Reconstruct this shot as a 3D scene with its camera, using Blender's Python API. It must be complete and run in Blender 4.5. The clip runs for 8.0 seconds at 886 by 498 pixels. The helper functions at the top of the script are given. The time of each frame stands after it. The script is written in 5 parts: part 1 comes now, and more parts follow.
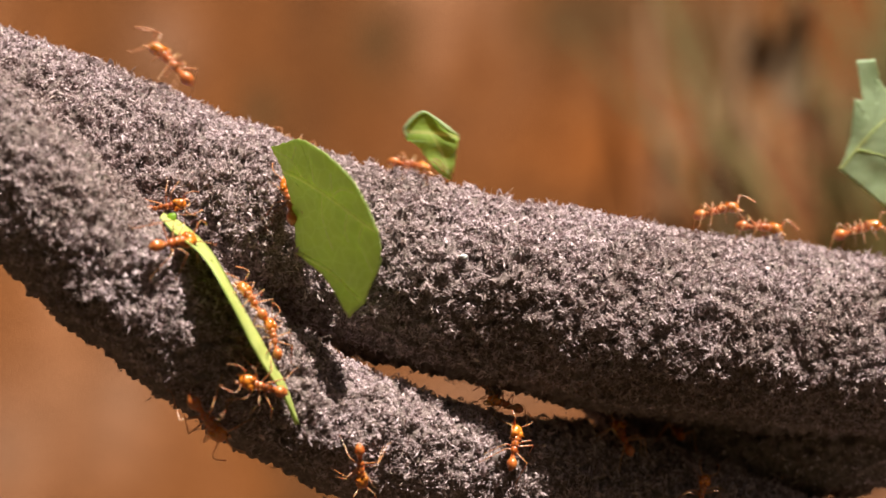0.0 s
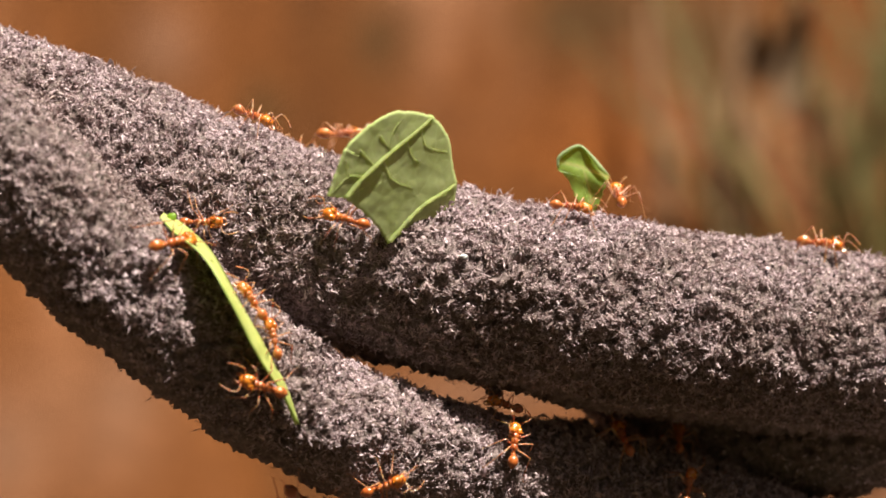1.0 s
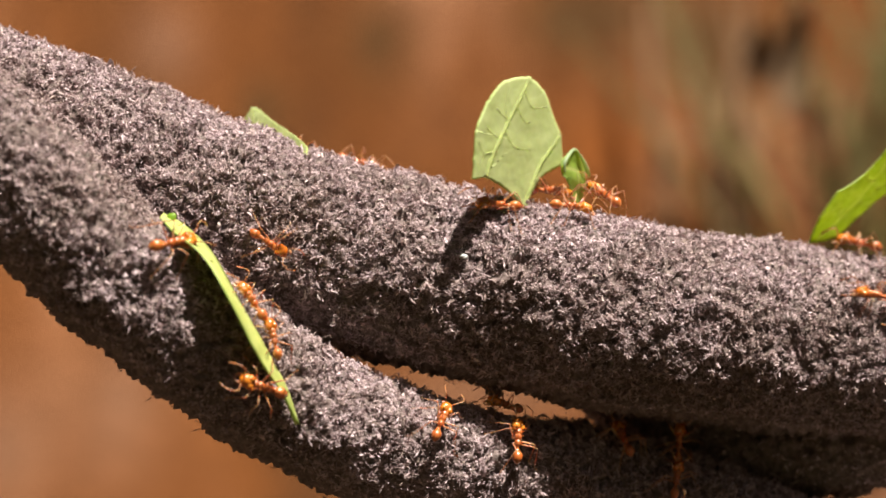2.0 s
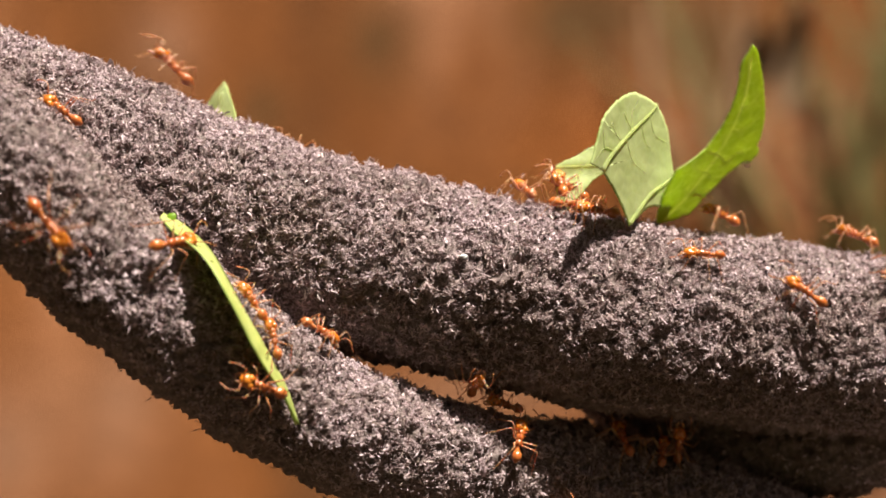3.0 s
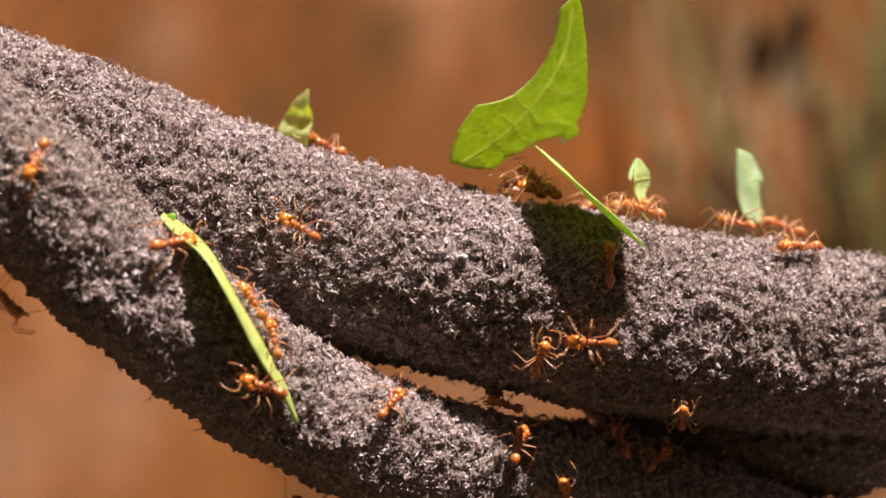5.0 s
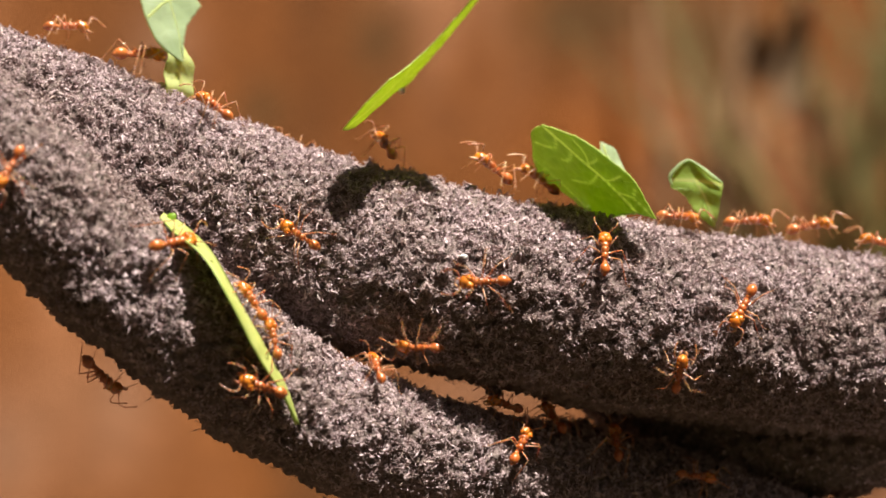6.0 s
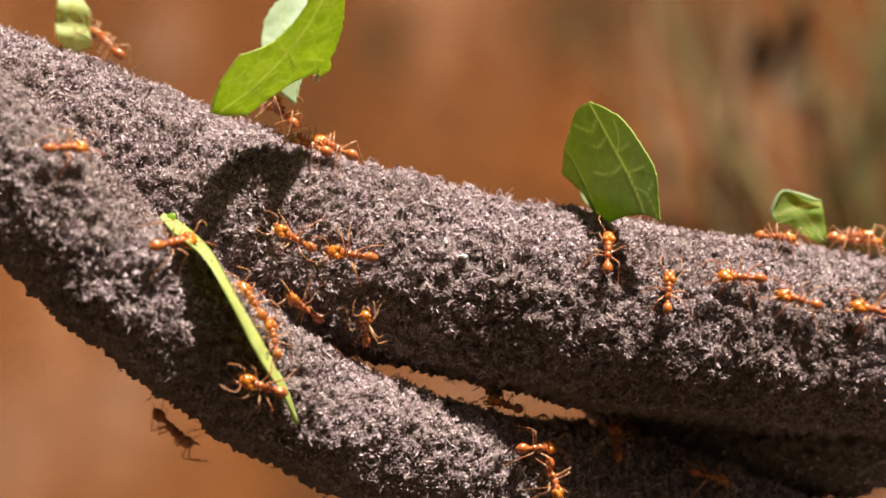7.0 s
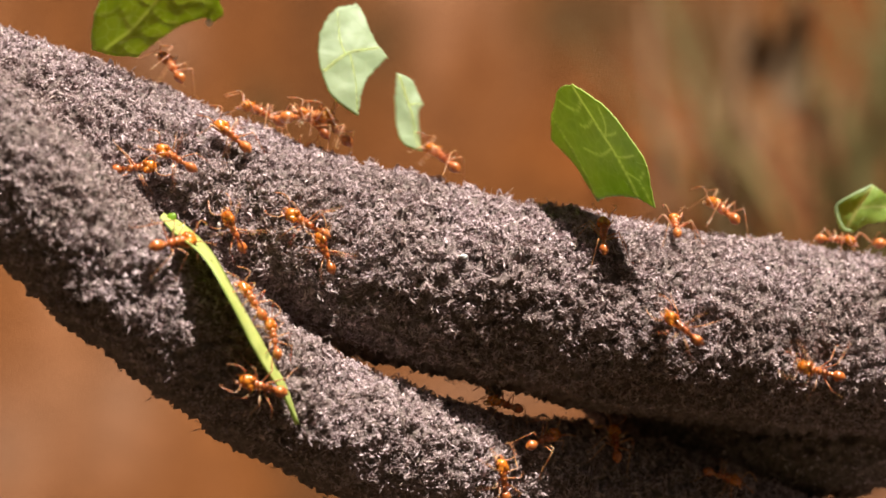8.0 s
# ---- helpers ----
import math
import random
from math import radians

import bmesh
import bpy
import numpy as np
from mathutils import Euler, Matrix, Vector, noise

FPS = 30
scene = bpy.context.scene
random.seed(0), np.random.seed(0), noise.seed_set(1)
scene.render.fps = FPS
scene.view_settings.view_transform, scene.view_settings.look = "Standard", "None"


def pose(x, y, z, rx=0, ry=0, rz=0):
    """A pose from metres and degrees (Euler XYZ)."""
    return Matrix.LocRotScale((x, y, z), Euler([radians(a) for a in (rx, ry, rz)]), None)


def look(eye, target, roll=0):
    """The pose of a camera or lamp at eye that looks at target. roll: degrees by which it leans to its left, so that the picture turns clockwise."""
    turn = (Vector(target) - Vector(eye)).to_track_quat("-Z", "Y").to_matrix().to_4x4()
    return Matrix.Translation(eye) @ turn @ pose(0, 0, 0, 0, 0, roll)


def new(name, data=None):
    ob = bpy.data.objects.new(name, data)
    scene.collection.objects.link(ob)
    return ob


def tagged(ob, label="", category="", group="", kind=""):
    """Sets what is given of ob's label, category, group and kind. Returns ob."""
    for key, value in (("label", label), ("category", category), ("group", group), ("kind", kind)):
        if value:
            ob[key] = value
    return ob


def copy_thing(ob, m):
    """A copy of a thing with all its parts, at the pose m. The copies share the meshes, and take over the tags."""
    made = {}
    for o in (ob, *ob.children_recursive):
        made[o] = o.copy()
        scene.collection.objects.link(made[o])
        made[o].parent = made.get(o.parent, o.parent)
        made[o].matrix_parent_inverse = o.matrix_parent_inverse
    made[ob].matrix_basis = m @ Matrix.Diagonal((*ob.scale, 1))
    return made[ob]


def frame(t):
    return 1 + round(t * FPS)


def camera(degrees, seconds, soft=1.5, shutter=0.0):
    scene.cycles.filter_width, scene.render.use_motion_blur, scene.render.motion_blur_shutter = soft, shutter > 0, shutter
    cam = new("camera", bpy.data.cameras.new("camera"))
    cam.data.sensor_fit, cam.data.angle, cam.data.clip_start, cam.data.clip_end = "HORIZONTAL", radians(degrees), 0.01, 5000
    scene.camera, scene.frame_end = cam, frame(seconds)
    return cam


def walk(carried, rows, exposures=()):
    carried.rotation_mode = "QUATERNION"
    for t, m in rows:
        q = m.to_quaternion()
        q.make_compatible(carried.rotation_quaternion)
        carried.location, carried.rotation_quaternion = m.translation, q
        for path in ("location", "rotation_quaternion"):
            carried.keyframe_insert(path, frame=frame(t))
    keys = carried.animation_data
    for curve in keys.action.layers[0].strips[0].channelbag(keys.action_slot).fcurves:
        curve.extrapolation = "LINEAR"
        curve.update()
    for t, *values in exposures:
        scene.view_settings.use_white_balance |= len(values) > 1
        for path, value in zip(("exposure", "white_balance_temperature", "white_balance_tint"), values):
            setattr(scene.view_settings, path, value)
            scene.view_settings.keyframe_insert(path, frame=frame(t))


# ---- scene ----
# A thick vine loop in sunlight, seen from a hand's width and a half away, with leaf-cutting ants on it.
# The lens stands still 363 mm in front of the vine; x runs to the right, y away from the lens, z up.
MM = 0.001
EYE = (0.0, -363 * MM, 0.0)
cam = camera(22.0, 8.0, soft=1.62, shutter=0.5)
walk(cam, [(0.0, look(EYE, (0, 0, 0))), (8.0, look(EYE, (0, 0, 0)))], exposures=[(0.0, 1.32), (8.0, 1.32)])
cam.data.dof.use_dof = True
cam.data.dof.focus_distance = 350 * MM
cam.data.dof.aperture_fstop = 12.5

# ---- light ----
SUN_TO = Vector((0.24, -0.26, 0.935)).normalized()
world = bpy.data.worlds.new("sky")
scene.world = world
world.use_nodes = True
sky = world.node_tree.nodes.new("ShaderNodeTexSky")
sky.sky_type = "NISHITA"
sky.sun_disc = False
sky.air_density = 0.6
sky.dust_density = 6.0
sky.ozone_density = 0.3
sky.sun_elevation = math.asin(SUN_TO.z)
sky.sun_rotation = math.atan2(SUN_TO.x, SUN_TO.y)
world.node_tree.links.new(sky.outputs[0], world.node_tree.nodes["Background"].inputs[0])
world.node_tree.nodes["Background"].inputs[1].default_value = 0.0055
sun = new("sun", bpy.data.lights.new("sun", "SUN"))
sun.data.energy = 5.0
sun.data.angle = radians(0.6)
sun.data.color = (1.0, 0.93, 0.83)
sun.matrix_world = look(SUN_TO * 3, (0, 0, 0))


# ---- materials ----
def shader(name):
    mat = bpy.data.materials.new(name)
    mat.use_nodes = True
    nt = mat.node_tree
    return mat, nt, nt.nodes["Principled BSDF"]


def node(nt, kind, **values):
    n = nt.nodes.new(kind)
    for key, value in values.items():
        n.inputs[key].default_value = value
    return n


def ramp(nt, source, *stops):
    n = nt.nodes.new("ShaderNodeValToRGB")
    while len(n.color_ramp.elements) < len(stops):
        n.color_ramp.elements.new(0.5)
    for e, (at, colour) in zip(n.color_ramp.elements, stops):
        e.position, e.color = at, (*colour, 1)
    nt.links.new(source, n.inputs[0])
    return n.outputs[0]


def noise_tex(nt, scale, detail=4.0, rough=0.55):
    co = nt.nodes.new("ShaderNodeNewGeometry")
    n = node(nt, "ShaderNodeTexNoise", Scale=scale, Detail=detail, Roughness=rough)
    nt.links.new(co.outputs["Position"], n.inputs["Vector"])
    return n.outputs["Fac"]


def local_noise(nt, scale, detail=4.0, rough=0.55):
    co = nt.nodes.new("ShaderNodeTexCoord")
    n = node(nt, "ShaderNodeTexNoise", Scale=scale, Detail=detail, Roughness=rough)
    nt.links.new(co.outputs["Object"], n.inputs["Vector"])
    return n.outputs["Fac"]


def mixed(nt, kind, fac, a, b):
    n = nt.nodes.new("ShaderNodeMix")
    n.data_type, n.blend_type = "RGBA", kind
    for sock, v in ((n.inputs[0], fac), (n.inputs[6], a), (n.inputs[7], b)):
        if hasattr(v, "links"):
            nt.links.new(v, sock)
        else:
            sock.default_value = v if isinstance(v, float) else (*v, 1)
    return n.outputs[2]


def bumped(nt, bsdf, height, distance, strength=0.6):
    b = node(nt, "ShaderNodeBump", Strength=strength, Distance=distance)
    nt.links.new(height, b.inputs["Height"])
    nt.links.new(b.outputs[0], bsdf.inputs["Normal"])


def bark_material():
    mat, nt, p = shader("rough_bark")
    col = ramp(nt, noise_tex(nt, 900, 5), (0.3, (0.10, 0.074, 0.064)), (0.55, (0.23, 0.172, 0.162)), (0.75, (0.35, 0.27, 0.268)))
    stain = ramp(nt, noise_tex(nt, 60, 3), (0.35, (0.75, 0.72, 0.66)), (0.65, (1.0, 1.0, 1.0)))
    nt.links.new(mixed(nt, "MULTIPLY", 1.0, col, stain), p.inputs["Base Color"])
    p.inputs["Roughness"].default_value = 0.7
    bumped(nt, p, noise_tex(nt, 2600, 4), 0.0004, 0.8)
    return mat


def crumb_material():
    mat, nt, p = shader("bark_crumb")
    geo = nt.nodes.new("ShaderNodeNewGeometry")
    col = ramp(nt, geo.outputs["Random Per Island"], (0.0, (0.20, 0.145, 0.13)), (0.3, (0.38, 0.287, 0.295)), (0.7, (0.555, 0.437, 0.463)), (0.95, (0.67, 0.54, 0.57)), (1.0, (0.78, 0.64, 0.60)))
    stain = ramp(nt, noise_tex(nt, 60, 3), (0.35, (0.72, 0.69, 0.64)), (0.65, (1.0, 1.0, 1.0)))
    nt.links.new(mixed(nt, "MULTIPLY", 1.0, col, stain), p.inputs["Base Color"])
    rough = ramp(nt, geo.outputs["Random Per Island"], (0.0, (0.8, 0.8, 0.8)), (0.5, (0.7, 0.7, 0.7)), (1.0, (0.75, 0.75, 0.75)))
    nt.links.new(rough, p.inputs["Roughness"])
    p.inputs["Specular IOR Level"].default_value = 0.33
    return mat


def spot(nt, position, x, z, rx, rz):
    """A soft round patch on the bank: 1 in its middle, 0 outside."""
    m = nt.nodes.new("ShaderNodeMapping")
    m.vector_type = "POINT"
    m.inputs["Scale"].default_value = (1 / rx, 0.0, 1 / rz)
    m.inputs["Location"].default_value = (-x / rx, 0.0, -z / rz)
    nt.links.new(position, m.inputs["Vector"])
    g = nt.nodes.new("ShaderNodeTexGradient")
    g.gradient_type = "QUADRATIC_SPHERE"
    nt.links.new(m.outputs[0], g.inputs["Vector"])
    return g.outputs["Fac"]


def soil_material():
    mat, nt, p = shader("red_soil")
    geo = nt.nodes.new("ShaderNodeNewGeometry")
    at = geo.outputs["Position"]
    run = node(nt, "ShaderNodeMapping", Scale=(8.0, 8.0, 2.4))
    nt.links.new(at, run.inputs["Vector"])
    streak = node(nt, "ShaderNodeTexNoise", Scale=1.0, Detail=3.0, Roughness=0.5)
    nt.links.new(run.outputs[0], streak.inputs["Vector"])
    col = ramp(nt, streak.outputs["Fac"], (0.34, (0.108, 0.038, 0.008)), (0.48, (0.158, 0.051, 0.009)), (0.57, (0.187, 0.066, 0.018)), (0.70, (0.28, 0.122, 0.056)))
    # pale clay, bright ochre and dark brown patches
    pale, ochre, dark_brown = (0.218, 0.104, 0.056), (0.27, 0.082, 0.013), (0.082, 0.040, 0.011)
    for colour, x, z, rx, rz in SOIL_PATCHES:
        col = mixed(nt, "MIX", spot(nt, at, x, z, rx, rz), col, {"pale": pale, "ochre": ochre, "dark_brown": dark_brown}[colour])
    fine = ramp(nt, noise_tex(nt, 60, 6), (0.3, (0.7, 0.68, 0.62)), (0.7, (1.1, 1.1, 1.1)))
    nt.links.new(mixed(nt, "MULTIPLY", 1.0, col, fine), p.inputs["Base Color"])
    p.inputs["Roughness"].default_value = 0.95
    p.inputs["Specular IOR Level"].default_value = 0.25
    bumped(nt, p, noise_tex(nt, 120, 6), 0.01)
    return mat


def chitin_material(name, dark, mid, light, rough=0.28):
    mat, nt, p = shader(name)
    col = ramp(nt, local_noise(nt, 500, 3), (0.3, dark), (0.5, mid), (0.72, light))
    tone = nt.nodes.new("ShaderNodeObjectInfo")
    vary = ramp(nt, tone.outputs["Random"], (0.0, (0.8, 0.72, 0.7)), (1.0, (1.0, 1.0, 1.0)))
    nt.links.new(mixed(nt, "MULTIPLY", 1.0, col, vary), p.inputs["Base Color"])
    p.inputs["Roughness"].default_value = rough
    p.inputs["Subsurface Weight"].default_value = 0.3
    p.inputs["Coat Weight"].default_value = 0.6
    p.inputs["Coat Roughness"].default_value = 0.12
    p.inputs["Subsurface Radius"].default_value = (1.0, 0.35, 0.08)
    p.inputs["Subsurface Scale"].default_value = 0.0008
    bumped(nt, p, local_noise(nt, 5000, 2), 0.00006, 0.4)
    return mat


def leaf_material(name, dark, light, glow, rough, share):
    """Leaf tissue that lets light through; the mesh's own "vein" values mark the paler, clearer veins."""
    mat, nt, p = shader(name)
    veins = nt.nodes.new("ShaderNodeAttribute")
    veins.attribute_name = "vein"
    vein = veins.outputs["Fac"]
    co = nt.nodes.new("ShaderNodeTexCoord")
    net = node(nt, "ShaderNodeTexVoronoi", Scale=420.0)
    net.feature = "DISTANCE_TO_EDGE"
    nt.links.new(co.outputs["Object"], net.inputs["Vector"])
    fine = ramp(nt, net.outputs["Distance"], (0.0, (1.0, 1.0, 1.0)), (0.09, (0.0, 0.0, 0.0)))
    col = ramp(nt, local_noise(nt, 160, 4), (0.3, dark), (0.7, light))
    pale = tuple(0.5 * a + 0.5 * b for a, b in zip(light, (0.72, 0.78, 0.45)))
    col = mixed(nt, "MIX", vein, col, pale)
    nt.links.new(col, p.inputs["Base Color"])
    p.inputs["Roughness"].default_value = rough
    bumped(nt, p, net.outputs["Distance"], 0.0005, 0.12)
    tr = nt.nodes.new("ShaderNodeBsdfTranslucent")
    through_col = mixed(nt, "MULTIPLY", 1.0, ramp(nt, local_noise(nt, 260, 3), (0.3, (0.82, 0.86, 0.7)), (0.7, (1.0, 1.0, 1.0))), glow)
    line = mixed(nt, "MIX", 0.12, (0.0, 0.0, 0.0), fine)
    through_col = mixed(nt, "ADD", 1.0, through_col, line)
    nt.links.new(mixed(nt, "MIX", vein, through_col, (0.97, 0.98, 0.6)), tr.inputs["Color"])
    part_through = nt.nodes.new("ShaderNodeMapRange")
    part_through.inputs["To Min"].default_value = share
    part_through.inputs["To Max"].default_value = min(share + 0.3, 0.85)
    nt.links.new(vein, part_through.inputs["Value"])
    mix = nt.nodes.new("ShaderNodeMixShader")
    nt.links.new(part_through.outputs[0], mix.inputs[0])
    nt.links.new(p.outputs[0], mix.inputs[1])
    nt.links.new(tr.outputs[0], mix.inputs[2])
    nt.links.new(mix.outputs[0], nt.nodes["Material Output"].inputs["Surface"])
    return mat


def plain_material(name, dark, light, scale, rough=0.8):
    mat, nt, p = shader(name)
    nt.links.new(ramp(nt, local_noise(nt, scale, 4), (0.3, dark), (0.7, light)), p.inputs["Base Color"])
    p.inputs["Roughness"].default_value = rough
    return mat


# unseen ground below the vine, kept dark to limit bounce light
def dark_ground_material():
    mat, nt, p = shader("unseen_dark_ground")
    nt.links.new(ramp(nt, noise_tex(nt, 25, 6), (0.3, (0.015, 0.0078, 0.0037)), (0.7, (0.054, 0.028, 0.0135))), p.inputs["Base Color"])
    p.inputs["Roughness"].default_value = 0.95
    bumped(nt, p, noise_tex(nt, 90, 5), 0.01)
    return mat


BARK = bark_material()
FIBRE = plain_material("pale_fibre", (0.28, 0.20, 0.15), (0.58, 0.46, 0.38), 300, 0.6)
DARK_GROUND = dark_ground_material()
CRUMB = crumb_material()
# unseen ground behind the lens, olive to bounce warm fill light
BOUNCE_GROUND = plain_material("olive_bounce_ground", (0.032, 0.026, 0.005), (0.062, 0.048, 0.010), 14, 0.9)
# kind, place across and up the bank, half width and half height, in metres
SOIL_PATCHES = [
    ("pale", -0.220, 0.162, 0.057, 0.083),
    ("pale", -0.330, -0.150, 0.110, 0.130),
    ("pale", -0.242, -0.113, 0.074, 0.131),
    ("pale", 0.033, -0.109, 0.183, 0.048),
    ("pale", 0.338, -0.191, 0.113, 0.052),
    ("dark_brown", 0.212, 0.166, 0.065, 0.092),
    ("pale", 0.308, 0.096, 0.065, 0.065),
    ("dark_brown", -0.050, 0.166, 0.065, 0.083),
    ("dark_brown", 0.216, 0.127, 0.052, 0.057),
    ("pale", 0.221, 0.044, 0.048, 0.039),
    ("dark_brown", 0.129, 0.184, 0.105, 0.065),
    ("dark_brown", -0.143, 0.109, 0.039, 0.057),
    ("dark_brown", 0.099, 0.179, 0.087, 0.065),
    ("dark_brown", 0.194, 0.162, 0.070, 0.074),
    ("ochre", 0.120, 0.075, 0.113, 0.065),
    ("pale", 0.168, 0.061, 0.026, 0.083)]
SOIL = soil_material()
CHITIN = chitin_material("rust_chitin", (0.34, 0.080, 0.016), (0.48, 0.135, 0.028), (0.60, 0.21, 0.055))
AMBER = chitin_material("amber_chitin", (0.50, 0.14, 0.014), (0.68, 0.22, 0.02), (0.80, 0.34, 0.04), 0.22)
LIMB = chitin_material("pale_limb", (0.40, 0.16, 0.065), (0.54, 0.26, 0.125), (0.68, 0.42, 0.27), 0.3)
EYE_BLACK = plain_material("ant_eye", (0.01, 0.006, 0.005), (0.03, 0.02, 0.015), 4000, 0.2)
LEAF_TOP = leaf_material("leaf_upper_side", (0.12, 0.22, 0.018), (0.20, 0.34, 0.035), (0.66, 0.84, 0.10), 0.38, 0.54)
LEAF_DEEP = leaf_material("leaf_deep_green_side", (0.07, 0.13, 0.02), (0.10, 0.175, 0.03), (0.62, 0.76, 0.07), 0.40, 0.19)
LEAF_UNDER = leaf_material("leaf_lower_side", (0.65, 0.71, 0.34), (0.74, 0.80, 0.43), (0.82, 0.90, 0.06), 0.5, 0.62)
LEAF_VELVET = leaf_material("leaf_velvety_lower_side", (0.68, 0.76, 0.30), (0.78, 0.85, 0.40), (0.66, 0.90, 0.04), 0.55, 0.50)
LEAF_PALE = leaf_material("leaf_pale_side", (0.29, 0.38, 0.21), (0.36, 0.45, 0.27), (0.70, 0.82, 0.20), 0.5, 0.38)
LEAF_DULL = leaf_material("leaf_dull_side", (0.18, 0.28, 0.06), (0.26, 0.38, 0.10), (0.70, 0.86, 0.12), 0.45, 0.5)
LEAF_CUT = leaf_material("leaf_cut_edge", (0.34, 0.44, 0.12), (0.46, 0.56, 0.18), (0.6, 0.75, 0.1), 0.6, 0.4)
SLIVER = leaf_material("leaf_sliver_green", (0.40, 0.45, 0.11), (0.54, 0.58, 0.19), (0.5, 0.66, 0.10), 0.45, 0.2)
VEIN = leaf_material("leaf_vein", (0.55, 0.64, 0.30), (0.66, 0.74, 0.40), (0.97, 0.98, 0.65), 0.5, 0.8)


# ---- mesh helpers ----
def link_mesh(name, bm, mats, parent=None, label="", smooth=True):
    me = bpy.data.meshes.new(name)
    bm.normal_update()
    bm.to_mesh(me)
    bm.free()
    for m in mats if isinstance(mats, (list, tuple)) else [mats]:
        me.materials.append(m)
    if smooth:
        me.polygons.foreach_set("use_smooth", [True] * len(me.polygons))
    ob = new(name, me)
    ob.parent = parent
    if label:
        tagged(ob, label)
    return ob


def part(name, bm, material, parent, label="", smooth=True):
    return link_mesh(name, bm, material, parent, label, smooth)


def mesh_arrays(name, verts, faces, material, parent=None, smooth=False):
    me = bpy.data.meshes.new(name)
    faces = np.asarray(faces, dtype=np.int32)
    k = faces.shape[1]
    me.vertices.add(len(verts))
    me.vertices.foreach_set("co", np.asarray(verts, dtype=np.float32).ravel())
    me.loops.add(faces.size)
    me.loops.foreach_set("vertex_index", faces.ravel())
    me.polygons.add(len(faces))
    me.polygons.foreach_set("loop_start", np.arange(0, faces.size, k, dtype=np.int32))
    me.polygons.foreach_set("loop_total", np.full(len(faces), k, dtype=np.int32))
    me.polygons.foreach_set("use_smooth", np.full(len(faces), smooth))
    me.update(calc_edges=True)
    me.validate()
    me.materials.append(material)
    ob = new(name, me)
    ob.parent = parent
    return ob


def blob(bm, at, radii, turn=(0, 0, 0), u=14, v=9):
    """An ellipsoid added to bm; lengths in the units of bm."""
    m = pose(*at, *turn) @ Matrix.Diagonal((*radii, 1))
    return bmesh.ops.create_uvsphere(bm, u_segments=u, v_segments=v, radius=1, matrix=m)["verts"]


def tube(bm, points, radii, sides=7):
    """A tapered round rod through points, with closed ends."""
    pts = [Vector(p) for p in points]
    rings = []
    side = Vector((0, 0, 1))
    for i, p in enumerate(pts):
        along = (pts[min(i + 1, len(pts) - 1)] - pts[max(i - 1, 0)]).normalized()
        if abs(along.dot(side)) > 0.95:
            side = Vector((0, 1, 0)) if abs(along.y) < 0.9 else Vector((1, 0, 0))
        a = (side - along * side.dot(along)).normalized()
        b = along.cross(a)
        rings.append([bm.verts.new(p + float(radii[i]) * (math.cos(k * math.tau / sides) * a + math.sin(k * math.tau / sides) * b)) for k in range(sides)])
        side = a
    for r0, r1 in zip(rings, rings[1:]):
        for k in range(sides):
            bm.faces.new((r0[k], r0[(k + 1) % sides], r1[(k + 1) % sides], r1[k]))
    bm.faces.new(rings[0][::-1])
    bm.faces.new(rings[-1])


def smooth_path(points, steps):
    """Catmull-Rom through points (tuples of any length)."""
    p = np.array(points, dtype=float)
    p = np.vstack([2 * p[0] - p[1], p, 2 * p[-1] - p[-2]])
    out = []
    for i in range(1, len(p) - 2):
        for t in np.linspace(0, 1, steps, endpoint=False):
            out.append(0.5 * (2 * p[i] + (p[i + 1] - p[i - 1]) * t + (2 * p[i - 1] - 5 * p[i] + 4 * p[i + 1] - p[i + 2]) * t * t
                              + (3 * p[i] - p[i - 1] - 3 * p[i + 1] + p[i + 2]) * t ** 3))
    out.append(p[-2])
    return np.array(out)


# ---- the vines ----
def set_back(x):
    """How far (mm) the upper limb bends away from the lens at x."""
    return np.interp(x, [10, 30, 50, 75, 110], [0.0, 3.0, 8.0, 14.0, 19.0])


class Vine:
    """A round limb along a curved line; places on it are given by s (mm along it) and angle (0 faces the lens, 90 is up)."""

    def __init__(self, rows, lean=None):
        fine = smooth_path(rows, 40)
        d = np.r_[0, np.cumsum(np.linalg.norm(np.diff(fine[:, :3], axis=0), axis=1))]
        self.length = d[-1]
        self.s = np.arange(0, self.length, 0.25)
        self.rows = np.stack([np.interp(self.s, d, fine[:, k]) for k in range(4)], 1)
        t = np.gradient(self.rows[:, :3], axis=0)
        self.t = t / np.linalg.norm(t, axis=1)[:, None]
        n = np.array([0, 0, 1.0]) - self.t * self.t[:, 2:3]
        self.n = n / np.linalg.norm(n, axis=1)[:, None]
        self.f = np.cross(self.t, self.n)
        if lean:
            back = lean(self.rows[:, 0])
            self.rows[:, [0, 2, 3]] *= (1 + back / 363)[:, None]
            self.rows[:, 1] += back

    def at(self, s, angle, lift=0.0):
        """Place (mm), outward normal and direction along the vine."""
        i = int(np.clip(round(s / 0.25), 0, len(self.s) - 1))
        a = radians(angle)
        out = math.cos(a) * self.f[i] + math.sin(a) * self.n[i]
        return Vector(self.rows[i, :3] + (self.rows[i, 3] + lift) * out), Vector(out), Vector(self.t[i])

    def stand(self, s, angle, heading, lift=0.0):
        """The pose of a thing that stands on the bark; heading 0 goes along the vine, 90 upwards over it."""
        p, up, along = self.at(s, angle, lift)
        side = up.cross(along).normalized()
        along = side.cross(up)
        h = radians(heading)
        fwd = math.cos(h) * along + math.sin(h) * side
        left = up.cross(fwd)
        m = Matrix((fwd, left, up)).transposed().to_4x4()
        m.translation = p * MM
        return m


